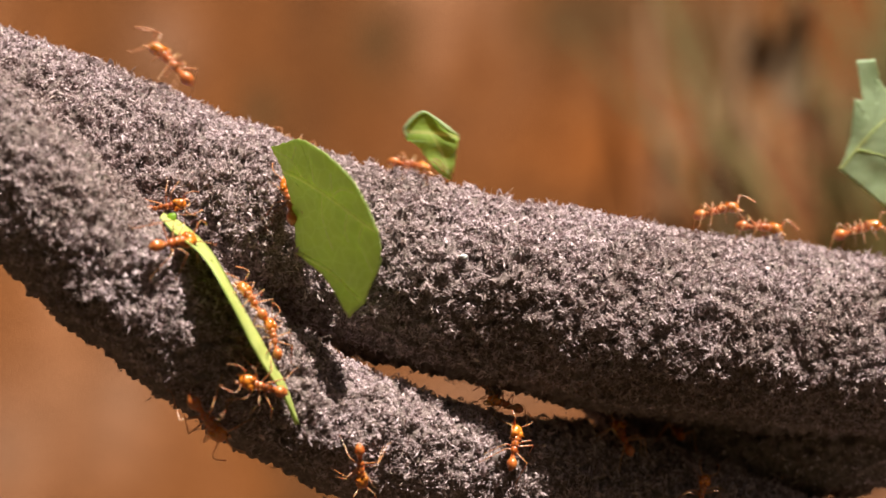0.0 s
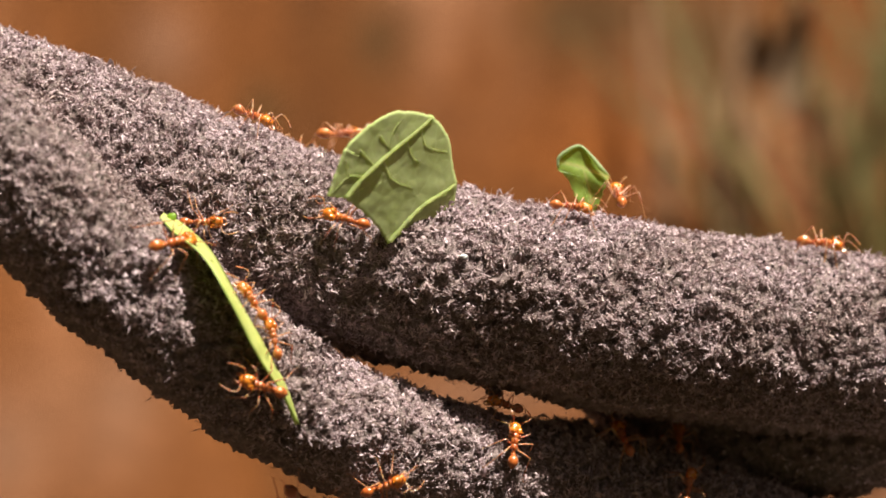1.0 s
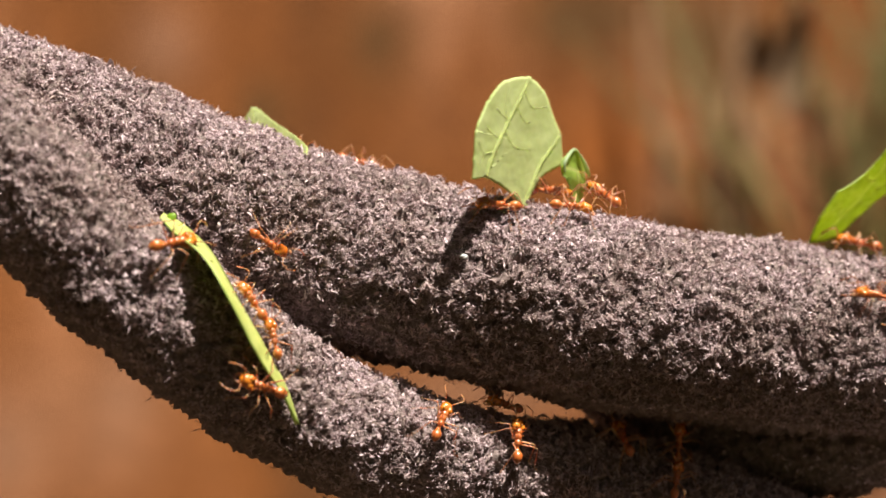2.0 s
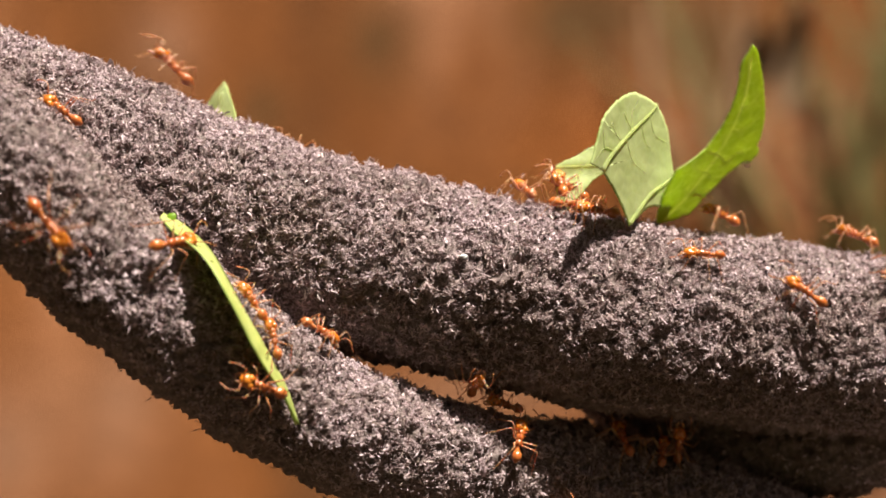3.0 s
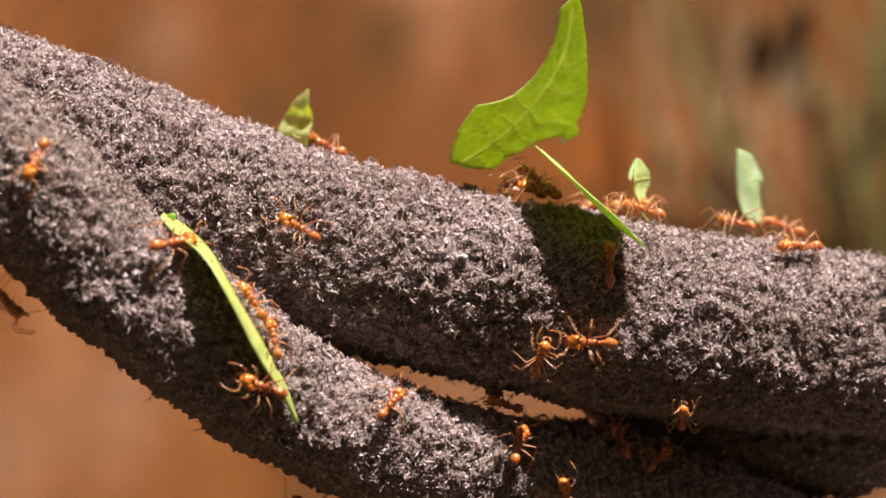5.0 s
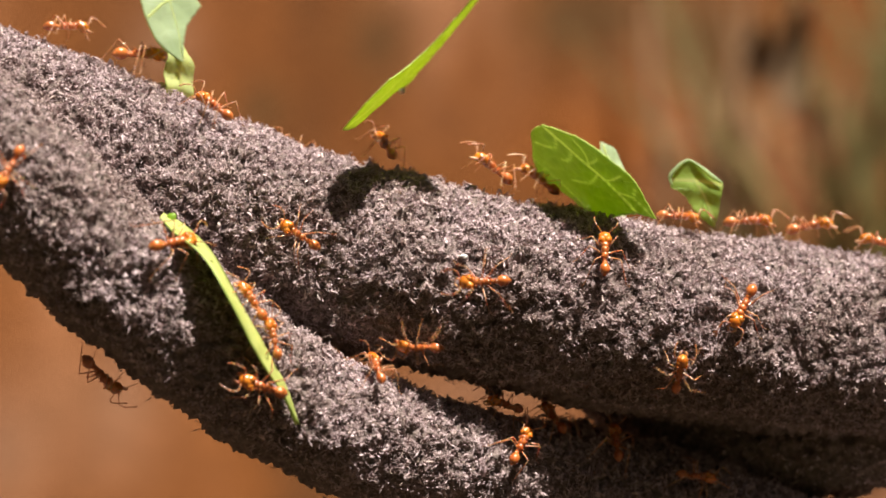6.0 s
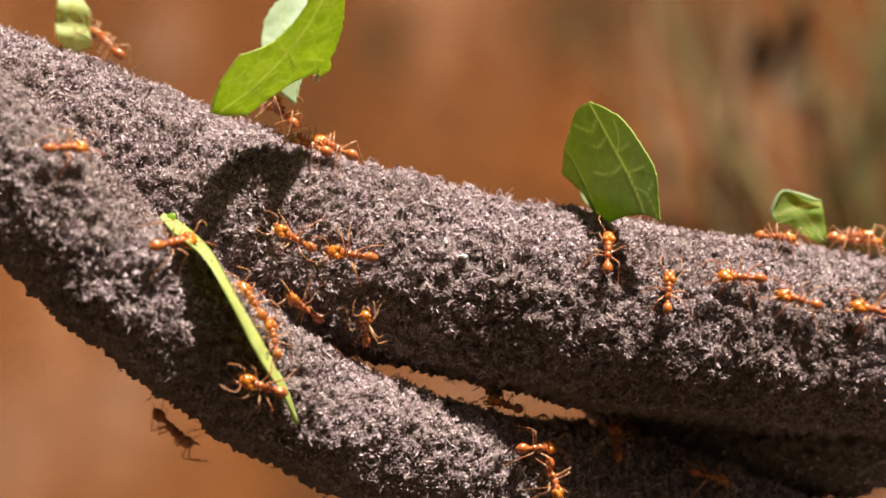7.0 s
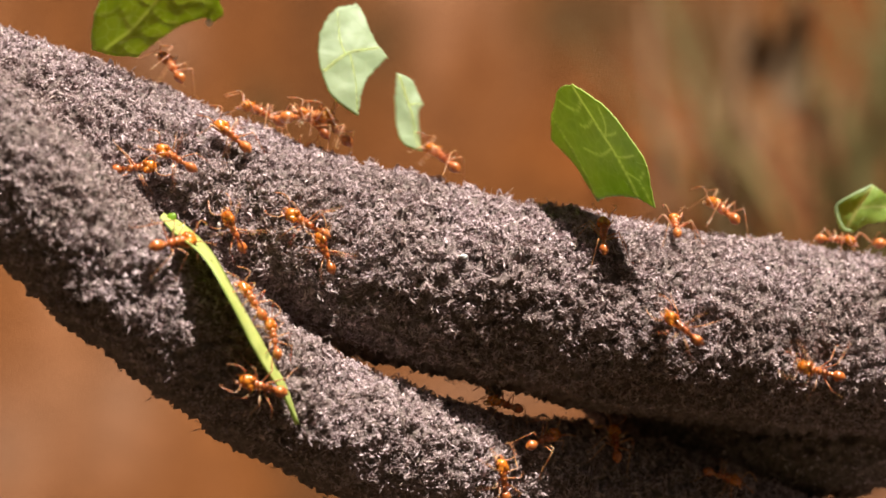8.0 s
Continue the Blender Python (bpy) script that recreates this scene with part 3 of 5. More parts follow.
# ---- leaves ----
def leaf_piece(name, label, outline, veins, cup=0.0, fold=0.0, size=1.0, wave=0.45, seed=1, flip=False, hub=None, under=LEAF_UNDER, top=LEAF_TOP, quilt=0.3, clear=0.75, pleat=0.0, ribs=1):
    """A cut piece of leaf. outline: (x, z) in mm round the piece, a third value 1 marks a sharp corner; veins: lists of (x, z), the first is the midrib."""
    rng = random.Random(seed)
    pts = [Vector((p[0], p[1])) * size for p in outline]
    sharp = [len(p) > 2 for p in outline]
    n = len(pts)
    rim = []
    for i in range(n):
        p0, p1, p2, p3 = pts[i - 1], pts[i], pts[(i + 1) % n], pts[(i + 2) % n]
        m1 = Vector((0, 0)) if sharp[i] else (p2 - p0) / 2
        m2 = Vector((0, 0)) if sharp[(i + 1) % n] else (p3 - p1) / 2
        if sharp[i]:
            m1 = (p2 - p1) * 0.9
        if sharp[(i + 1) % n]:
            m2 = (p2 - p1) * 0.9
        for q in np.linspace(0, 1, 12, endpoint=False):
            q = float(q)
            p = p1 * (2 * q ** 3 - 3 * q * q + 1) + m1 * (q ** 3 - 2 * q * q + q) + p2 * (-2 * q ** 3 + 3 * q * q) + m2 * (q ** 3 - q * q)
            rim.append(p + Vector((rng.uniform(-0.07, 0.07), rng.uniform(-0.07, 0.07))) + Vector((noise.noise(Vector((p.x, p.y, seed))), noise.noise(Vector((p.y, p.x, seed + 5))))) * 0.16)
    centre = Vector(hub) * size if hub else sum(pts, Vector((0, 0))) / n
    reach = max((p - centre).length for p in pts)
    back = -1.0 if flip else 1.0
    lines = [smooth_path([(p[0] * size, p[1] * size) for p in line], 5) for line in veins]
    ends = [(line[:-1], line[1:] - line[:-1]) for line in lines]

    def off_vein(x, z):
        """Distance to the midrib and to the nearest vein, in mm."""
        near = []
        for a, d in ends:
            q = np.clip(((x - a[:, 0]) * d[:, 0] + (z - a[:, 1]) * d[:, 1]) / (d * d).sum(1), 0, 1)
            near.append(float(np.hypot(a[:, 0] + q * d[:, 0] - x, a[:, 1] + q * d[:, 1] - z).min()))
        return near[0], min(near)

    def bend(x, z):
        u, w = (x - centre.x) / reach, (z - centre.y) / reach
        puff = quilt * (1 - math.exp(-(off_vein(x, z)[1] / 1.5) ** 2))
        puff += pleat * math.sin(1.35 * z + 0.25 * x)
        return -back * puff + reach * (cup * w * w + fold * u * u) + wave * noise.noise(Vector((x * 0.22, z * 0.22, seed * 3.1))) + 0.05 * noise.noise(Vector((x * 0.7, z * 0.7, seed * 1.7)))

    bm = bmesh.new()
    rings = 20
    sides = []
    flat = [[(centre.x + (p.x - centre.x) * r / rings, centre.y + (p.y - centre.y) * r / rings) for p in rim] for r in range(1, rings + 1)]
    sheet = [[(x, bend(x, z), z) for x, z in row] for row in flat]
    for thick in (-0.09, 0.09):
        grid = [[bm.verts.new((x, thick + y, z)) for x, y, z in row] for row in sheet]
        mid = bm.verts.new((centre.x, thick + bend(centre.x, centre.y), centre.y))
        sides.append(grid[-1])
        mat = (0 if thick < 0 else 1) if not flip else (1 if thick < 0 else 0)
        m = len(rim)
        for k in range(m):
            bm.faces.new((mid, grid[0][k], grid[0][(k + 1) % m])).material_index = mat
            for a, b in zip(grid, grid[1:]):
                bm.faces.new((a[k], b[k], b[(k + 1) % m], a[(k + 1) % m])).material_index = mat
    m = len(rim)
    for k in range(m):
        bm.faces.new((sides[0][k], sides[1][k], sides[1][(k + 1) % m], sides[0][(k + 1) % m])).material_index = 2
    bmesh.ops.recalc_face_normals(bm, faces=bm.faces)
    bmesh.ops.scale(bm, vec=(MM, MM, MM), verts=bm.verts)
    root = tagged(new(name), label, "leaf")
    body = part("blade", bm, [top, under, LEAF_CUT], root)
    mark = body.data.attributes.new("vein", "FLOAT", "POINT")
    for k, v in enumerate(body.data.vertices):
        rib, any_vein = off_vein(v.co.x / MM, v.co.z / MM)
        mark.data[k].value = max(min(1.0, clear + 0.25) * math.exp(-(rib / 0.30) ** 2), clear * math.exp(-(any_vein / 0.22) ** 2))
    for i, path in enumerate(lines):
        bm = bmesh.new()
        rows = []
        for k, p in enumerate(path):
            d = path[min(k + 1, len(path) - 1)] - path[max(k - 1, 0)]
            d = d / np.hypot(*d)
            r = (1 - 0.55 * k / len(path)) * (0.24 * ribs if i < ribs else 0.14)
            y = bend(p[0], p[1]) + back * 0.09
            rows.append([bm.verts.new((p[0] - d[1] * r * e, y + back * h * r, p[1] + d[0] * r * e)) for e, h in ((-1.0, -0.12), (-0.6, 0.5), (0.0, 0.75), (0.6, 0.5), (1.0, -0.12))])
        for r0, r1 in zip(rows, rows[1:]):
            for k in range(4):
                bm.faces.new((r0[k], r0[k + 1], r1[k + 1], r1[k]))
        bmesh.ops.recalc_face_normals(bm, faces=bm.faces)
        bmesh.ops.scale(bm, vec=(MM, MM, MM), verts=bm.verts)
        part("midrib" if i == 0 else "vein", bm, VEIN, root, "pale raised midrib" if i == 0 else "")
    return root


LEAVES = []


def carry(leaf, rows):
    """Rows of (seconds, x, y, z in mm, tilt towards the lens, turn in the picture, turn about the upright) in degrees."""
    LEAVES.append((leaf, rows))


BIG = leaf_piece("leaf_piece", "large cut piece of green leaf with pale veins",
                 [(-12.7, -18.5, 1), (-12.7, -14.5), (-12.6, -11.4, 1), (-11.9, -9.9), (-8.4, -6.1), (-4.8, -3.6), (-1.2, -2.5), (4.1, -1.9, 1), (7.4, -3.2), (9.4, -4.6), (11.8, -7.9), (13.9, -10.4, 1), (15.4, -15.3, 1), (12.3, -16.3),
                  (8.6, -17.8), (6.1, -20.2), (3.7, -22.7, 1), (0.2, -20.6), (-4.4, -19.0), (-9.0, -18.1)],
                 [[(-8.6, -17.8), (-7.5, -15.6), (-5.0, -12.2), (-1.5, -8.3), (2.2, -4.4), (4.0, -2.3)], [(3.8, -22.2), (5.8, -18.7), (8.4, -15.3), (11.5, -12.6), (13.6, -10.7)],
                  [(-3.7, -10.8), (-0.1, -13.1), (4.8, -13.4)], [(0.0, -6.8), (2.6, -9.0), (4.4, -9.1)], [(2.5, -4.5), (4.9, -6.7), (9.8, -6.4)], [(-6.1, -7.4), (-4.0, -8.4), (-2.0, -8.9)],
                  [(-9.4, -10.4), (-7.0, -11.4), (-4.8, -12.0)], [(-6.4, -14.0), (-9.8, -14.8), (-12.0, -17.8)], [(-9.8, -14.8), (-11.6, -12.6)], [(-2.6, -9.4), (-3.4, -6.6), (-2.4, -4.0)]],
                 cup=0.02, fold=-0.03, seed=3, flip=True, wave=0.1, under=LEAF_VELVET, top=LEAF_DEEP, quilt=0.06, clear=0.45, ribs=2)
CURL = leaf_piece("leaf_piece", "small curled scrap of green leaf carried by an ant",
                  [(-1.8, 5.8), (0.5, 4.4), (4.0, 2.0, 1), (3.6, -0.5), (2.7, -5.2, 1), (0.2, -3.4), (-2.6, 0.2), (-4.5, 1.5), (-4.3, 3.6)],
                  [[(-4.2, 2.6), (-0.5, 2.4), (3.8, 1.8)], [(-0.5, 2.4), (1.2, -0.8), (2.6, -4.6)]], cup=0.30, fold=0.25, seed=4, under=LEAF_UNDER, top=LEAF_DULL, pleat=0.2)
rim = bmesh.new()
roll = smooth_path([(-4.4, 1.6), (-4.5, 3.4), (-1.9, 5.7), (0.4, 4.5), (2.2, 3.0), (3.9, 2.0)], 5)
tube(rim, [(x * MM, (0.03 * ((x - 0.1) ** 2 + (z - 1) ** 2) - 0.45) * MM, z * MM) for x, z in roll], np.interp(np.linspace(0, 1, len(roll)), [0, 0.2, 0.5, 0.8, 1], [0.12, 0.34, 0.2, 0.42, 0.1]) * MM, 8)
part("rolled_rim", rim, LEAF_PALE, CURL, "pale rolled upper rim")
CRESCENT = leaf_piece("leaf_piece", "long crescent-shaped piece of bright green leaf with a cut edge",
                      [(-10.4, 16.6, 1), (-10.0, 12.6, 1), (-6.9, 9.6), (-5.1, 6.6), (-4.1, 3.0), (-4.2, -0.9), (-5.6, -3.8), (-8.4, -6.6, 1), (-8.1, -9.0), (-7.3, -11.5, 1), (-5.6, -14.3), (-3.6, -16.2, 1), (-0.2, -15.1), (4.2, -13.0, 1),
                       (5.3, -9.7), (7.4, -4.9), (10.6, -1.4), (12.4, -1.2, 1), (13.2, 0.9), (11.0, 2.2, 1), (9.7, 4.5), (6.1, 7.8), (1.2, 10.9), (-3.8, 13.8), (-8.0, 15.9)],
                      [[(-1.8, -15.2), (0.2, -8.8), (0.4, -1.5), (-0.6, 4.0), (-3.6, 9.6), (-8.4, 14.4)], [(0.0, -9.8), (-4.4, -8.1), (-5.0, -9.8), (-7.0, -11.2)], [(0.4, -1.5), (-2.2, -1.8), (-4.0, -0.9)], [(0.4, -5.0), (-3.2, -5.2), (-5.4, -4.2)], [(0.2, -8.8), (3.2, -9.2), (5.2, -7.9)],
                       [(0.4, -1.5), (4.6, -2.2), (6.2, -0.4), (9.8, 1.2)], [(-0.4, 3.0), (3.0, 3.6), (5.8, 6.6)], [(-1.0, -12.4), (1.6, -12.9), (3.6, -12.8)], [(-1.8, 6.6), (0.2, 8.2), (0.8, 10.4)], [(0.4, -5.2), (4.0, -5.8), (6.6, -4.6)]],
                      cup=0.02, fold=0.03, seed=5, hub=(3.5, 2.5), quilt=0.06, clear=0.35, wave=0.12)
bead = bmesh.new()
blob(bead, (11.7 * MM, -0.2 * MM, -1.5 * MM), (0.75 * MM, 0.6 * MM, 0.6 * MM), (0, 25, 0), 10, 7)
part("sap_bead", bead, plain_material("dried_sap", (0.52, 0.40, 0.24), (0.72, 0.60, 0.40), 900, 0.4), CRESCENT, "pale bead of dried sap on the torn corner")
EDGE = leaf_piece("leaf_piece", "large grey-green piece of leaf with a stepped cut edge",
                  [(-3.6, 11.7, 1), (-0.5, 11.9, 1), (0.5, 8.0), (4.0, 4.0), (6.0, -2.0), (5.0, -10.0), (1.2, -12.6, 1), (-2.5, -9.5), (-6.6, -6.3, 1), (-4.8, -1.8), (-4.0, 5.4, 1), (-2.6, 5.0, 1)],
                  [[(-6.2, -6.2), (-1.0, 0.0), (3.8, 3.8)], [(-3.5, -3.0), (0.5, -4.0), (5.0, -6.0)]], cup=0.05, fold=0.05, seed=6, flip=True, quilt=0.12, clear=0.12, under=LEAF_PALE)
PALE = leaf_piece("leaf_piece", "pale green underside of a tapering piece of leaf",
                  [(4.2, 8.5, 1), (8.1, 3.2), (8.8, -0.9, 1), (3.8, -4.0), (-3.2, -6.8), (-10.1, -9.0, 1), (-9.5, -5.9), (-5.6, -1.4), (-0.7, 3.6), (2.5, 7.2)],
                  [[(8.4, -0.8), (1.4, -2.2), (-9.5, -8.6)], [(2.8, -1.8), (2.1, 2.0), (3.6, 7.0)]], cup=0.08, fold=0.05, seed=7, size=1.18, under=LEAF_UNDER, quilt=0.15, clear=0.3)
TINY = leaf_piece("leaf_piece", "small narrow scrap of green leaf carried by an ant",
                  [(-0.9, 5.6, 1), (1.0, 3.4), (2.7, 0.2, 1), (2.7, -4.6, 1), (0.4, -5.2), (-2.2, -3.6, 1), (-2.3, 0.6)],
                  [[(-0.8, 5.2), (0.2, 0.0), (0.5, -4.8)], [(0.0, 1.6), (1.3, 0.6), (2.4, 0.4)], [(0.2, -1.4), (-1.0, -1.6), (-2.0, -1.2)]], cup=0.15, fold=0.25, seed=8, size=1.1, under=LEAF_UNDER, top=LEAF_UNDER, pleat=0.28)
NOTCH = leaf_piece("leaf_piece", "pale grey-green piece of leaf with a scooped cut side",
                   [(1.8, 10.2, 1), (-1.8, 8.8), (-4.5, 5.0), (-5.1, -0.5), (-3.6, -5.9), (0.5, -9.6, 1), (1.9, -4.0), (6.0, 0.6, 1), (4.0, 4.0), (2.7, 8.5)],
                   [[(-4.6, -2.0), (-0.5, 1.0), (4.6, 2.2)], [(-1.0, 0.6), (-1.6, 4.0), (-1.6, 8.4)], [(-0.2, 1.0), (0.4, -3.6), (0.4, -8.8)]], cup=0.06, fold=0.10, seed=9, flip=True, quilt=0.12, clear=0.12, under=LEAF_PALE)
SMALL = leaf_piece("leaf_piece", "small narrow grey-green leaf scrap with a nick in its side",
                   [(-1.5, 6.6, 1), (1.0, 5.2), (2.3, 1.4, 1), (1.5, -0.6), (1.6, -6.6, 1), (-1.6, -4.7), (-2.1, 1.6)],
                   [[(-1.2, 6.0), (0.2, 0.5), (1.2, -6.0)], [(0.1, 1.0), (1.0, 1.3), (2.0, 1.3)]], cup=0.06, fold=0.2, seed=10, flip=True, quilt=0.12, clear=0.12, under=LEAF_PALE)
carry(BIG, [(0.0, -9.8, -31.0, 6.7, 62, 69, 13), (0.3, -5.7, -30.1, 12.4, 41, 54, 2), (0.5, -4.5, -28.3, 15.4, 21, 51, -16), (0.7, -2.0, -27.9, 16.4, 25, 34, 15), (1.0, -3.4, -19.2, 22.9, 15, 11, 51), (1.2, -1.8, -18.7, 24.8, 7, 7, 51), (1.5, 4.0, -17.4, 26.1, 4, 8, 56), (1.7, 5.9, -13.2, 29.0, 2, -1, 59), (2.8, 30.0, -4.9, 28.3, 4, 8, 56), (3.0, 32.2, -7.6, 25.9, 4, 19, 59), (3.2, 29.3, -10.0, 26.4, 1, 17, 74), (3.5, 23.4, -9.7, 27.7, -15, -13, 100), (3.7, 17.5, -14.1, 22.2, -35, -16, 109), (4.0, 12.8, -14.4, 14.2, -59, -20, 107), (4.5, 13.8, -15.7, 12.7, -57, -26, 109), (4.7, 14.6, -15.8, 14.3, -52, -25, 108), (5.8, 15.9, -11.7, 17.3, -48, -11, 127), (6.0, 17.1, -9.5, 20.4, -40, -9, 124), (6.2, 18.3, -12.4, 22.4, -19, 5, 124), (6.5, 23.6, -11.7, 24.2, -12, -4, 123), (7.0, 24.8, -11.8, 24.1, -12, -10, 119), (7.5, 24.0, -12.2, 24.1, -16, -12, 118), (8.0, 21.8, -14.7, 25.9, -25, -18, 122)])
carry(CURL, [(0, -1.4, 0, 16.1, 0, 0, 0), (0.2, 5.9, 0, 14.1, 0, 0, 10), (0.3, 8.7, 0, 13.2, 0, 0, 10), (0.4, 12.2, 1, 11.1, 0, -10, 0), (0.5, 14.2, 2, 9.9, 0, -25, 0), (0.7, 18.5, 2, 9.3, 0, -20, 0), (0.8, 19.9, 1, 9.7, 0, 0, -10), (1, 22.3, 0, 10.5, 0, 12, 0), (1.5, 22.4, 0, 10.0, 0, 5, 10), (1.7, 22.0, 0, 9.5, 0, 5, 10), (2, 21.4, 0, 10.0, 5, 4, 60), (2.4, 20.7, 0, 10.7, 15, 2, 120), (2.8, 21.2, 0, 11.1, 25, 0, 165), (3.2, 22.0, -3, 10.6, 25, -4, 165), (3.5, 22.0, -9, 10.0, 25, -6, 165), (3.7, 23.0, -5, 9.9, 25, -3, 167), (4, 24.6, 2, 10.0, 25, 0, 170), (4.5, 27.2, 2, 9.1, 22, 0, 218), (4.9, 30.4, 2, 8.9, 15, 0, 240), (5.3, 34.9, 2, 8.7, 0, -5, 280), (5.8, 40.1, 0, 8.4, 0, -5, 345), (6, 40.8, 0, 8.5, 0, 0, 360), (6.1, 39.6, 0, 10.5, 0, -30, 360), (6.2, 39.7, -1, 12.7, 0, -50, 360), (6.3, 41.3, -1, 12.8, 0, -45, 360), (6.4, 44.3, -1, 11.9, 0, -25, 360), (6.5, 47.4, -1, 9.2, 0, 0, 400), (6.6, 51.2, -1, 6.9, 0, 0, 405), (6.8, 57.4, -1, 3.0, 0, -10, 410), (7, 57.4, -1, 4.5, 0, -20, 370), (7.5, 63.9, -1, 4.8, 0, -30, 360), (8, 68.3, -1, 6.0, 0, -65, 360)])
carry(CRESCENT, [(0, 104, 2, 2, 38, 10, 63), (1.5, 78, 1, 9.9, 38, 10, 63), (1.7, 75, 0, 11, 38, 10, 63), (2.8, 51.3, -1.0, 15.5, 38, 10, 63), (3.0, 44.2, -2.8, 16.5, 34, 7, 59), (3.2, 42.9, 0.6, 18.8, 37, 29, 60), (3.5, 39.9, 2.0, 19.8, 39, 38, 68), (3.7, 36.3, 0.5, 20.9, 37, 29, 75), (4.0, 30.3, -4.2, 20.7, 28, 29, 82), (4.5, 23.1, -3.0, 22.6, 30, 26, 52), (4.7, 19.8, -0.5, 22.8, 35, 22, 49), (5.8, -0.5, -10, 26.7, 46, 33, 93), (6.0, -4.3, -9.3, 28.6, 45, 10, 97), (6.2, -10.4, -17, 28.2, 33, 17, 94), (6.5, -15.7, -17, 28.7, 40, 16, 87), (7.0, -22.7, -17, 31.2, 40, 16, 70), (7.5, -30.7, -9, 35.5, 41, 21, 51), (8.0, -43.0, -5, 42.5, 28, 24, 55)])
carry(EDGE, [(0, 69.4, 0, 18.8, 0, 0, 0), (0.1, 73.4, 0, 18.1, 0, 0, 0), (0.3, 81.5, 0, 15.4, 0, 0, 0), (0.8, 95.9, 0, 11.8, 0, 0, 0), (8, 96.8, 0, 10.9, 0, 0, 0)])
carry(PALE, [(0, -2.2, 12, 2.0, 30, 20, 180), (0.9, -12.5, 12, 7.5, 30, 22, 180), (1.1, -16.9, 8, 13.7, 30, 22, 180), (1.2, -18.4, 5, 15.4, 30, 22, 150), (1.5, -19.6, 3, 17.7, 30, 24, 140), (1.7, -26.6, 4, 18.7, 30, 24, 140), (2.5, -31.0, 11, 14.0, 30, 15, 140), (3, -36.0, 7, 19.2, 30, 5, 130), (3.2, -38.5, 3, 26.0, 30, 2, 135), (3.3, -39.3, 2, 29.2, 30, 0, 140), (3.5, -43.7, 1, 32.8, 30, 0, 145), (3.6, -46.6, 1, 34.6, 30, -5, 152), (3.8, -54.8, 0, 36.8, 30, -20, 170), (4, -61.1, 0, 37.2, 30, -26, 175), (4.2, -68.3, 0, 39.7, 30, -28, 180), (4.5, -80.5, 0, 45.1, 30, -30, 180), (8, -93.1, 0, 48.7, 30, -30, 180)])
carry(TINY, [(0, 10.8, 14, -5.5, 0, 0, 180), (3.6, -9.7, 13, 3.8, 0, 0, 180), (4.2, -18.9, 8, 13.0, 20, -20, 180), (4.4, -19.5, 5, 17.8, 25, -20, 180), (4.7, -19.5, 5, 18.2, 25, -20, 180), (5.2, -27.6, 3, 21.4, -10, -10, 120), (5.8, -37.7, 0, 25.7, 0, -5, 20), (5.9, -41.0, 0, 27.3, 0, -5, 20), (6, -42.0, -1, 28.8, 0, 0, 40), (6.2, -40.6, -1, 29.3, 0, 0, 30), (6.3, -38.2, -1, 30.1, 0, 5, 20), (6.5, -42.1, -1, 34.6, 0, 0, 40), (6.6, -45.3, -1, 33.7, 0, -5, 30), (6.8, -52.8, -1, 34.2, 0, -10, 20), (7, -58.9, -1, 37.1, 0, 0, 10), (7.2, -68.1, -1, 38.7, 0, 0, 10), (7.5, -78.7, 0, 43.3, 0, 0, 0), (8, -88.6, 0, 46.9, 0, 0, 0)])
carry(NOTCH, [(0, -86.8, 0, 54.1, -20, 0, 15), (5.2, -65.2, 0, 50.5, -20, 0, 15), (5.6, -53.5, 0, 43.7, -20, -8, 15), (5.8, -49.5, 0, 40.6, -20, -5, 40), (6, -43.3, 0, 38.6, -20, 0, 40), (6.2, -39.3, 0, 38.1, -20, 5, 20), (6.3, -33.8, 0, 35.6, -20, 8, 15), (6.4, -30.1, 0, 34.1, -20, 8, 15), (6.5, -28.8, 0, 33.2, -20, 6, 15), (6.8, -25.7, 0, 33.2, -20, 5, 15), (7, -23.8, 0, 32.0, -20, 4, 15), (7.5, -19.6, 0, 32.9, -20, 0, 15), (7.8, -18.4, 0, 32.5, -20, 0, 15), (8, -14.6, 0, 30.2, -20, 0, 15)])
carry(SMALL, [(0, 96.5, 2, 5.5, -16, 0, 15), (4, 81.1, 2, 5.5, -16, 0, 15), (4.3, 70.8, 1, 8.4, -16, 0, 15), (4.4, 68.1, 1, 8.8, -16, 0, 15), (4.5, 62.6, 1, 9.8, -16, 0, 15), (4.7, 59.5, 1, 10.0, -16, 0, 15), (5.2, 41.4, 3, 10.1, -16, 0, 15), (5.6, 27.9, 5, 10.6, -16, 0, 15), (6.5, 27.0, 5, 11.8, -16, 0, 15), (7.2, 21.5, 4, 12.8, -16, 0, 15), (7.4, 15.2, 2, 15.1, -16, 0, 15), (7.5, 12.5, 1, 14.6, -16, 0, 15), (7.7, 4.9, 0, 16.5, -16, 0, 15), (7.8, 2.3, 0, 18.5, -16, -4, 15), (8, -5.4, 0, 21.9, -16, 0, 15)])


def white_flake():
    """The one white flake in the bark."""
    bm = bmesh.new()
    blob(bm, (0, 0, 0), (0.75, 0.35, 0.55), (10, 30, 20), 8, 5)
    for v in bm.verts:
        v.co += 0.3 * noise.noise_vector(v.co * 2.2)
    bmesh.ops.scale(bm, vec=(MM, MM, MM), verts=bm.verts)
    ob = link_mesh("bark_flake", bm, plain_material("white_flake", (0.55, 0.55, 0.55), (0.8, 0.8, 0.8), 500), smooth=False)
    ob.matrix_basis = UPPER.stand(102.5, 17, 0, -0.1)
    tagged(ob, "small white flake stuck in the dark bark", "flake")


white_flake()


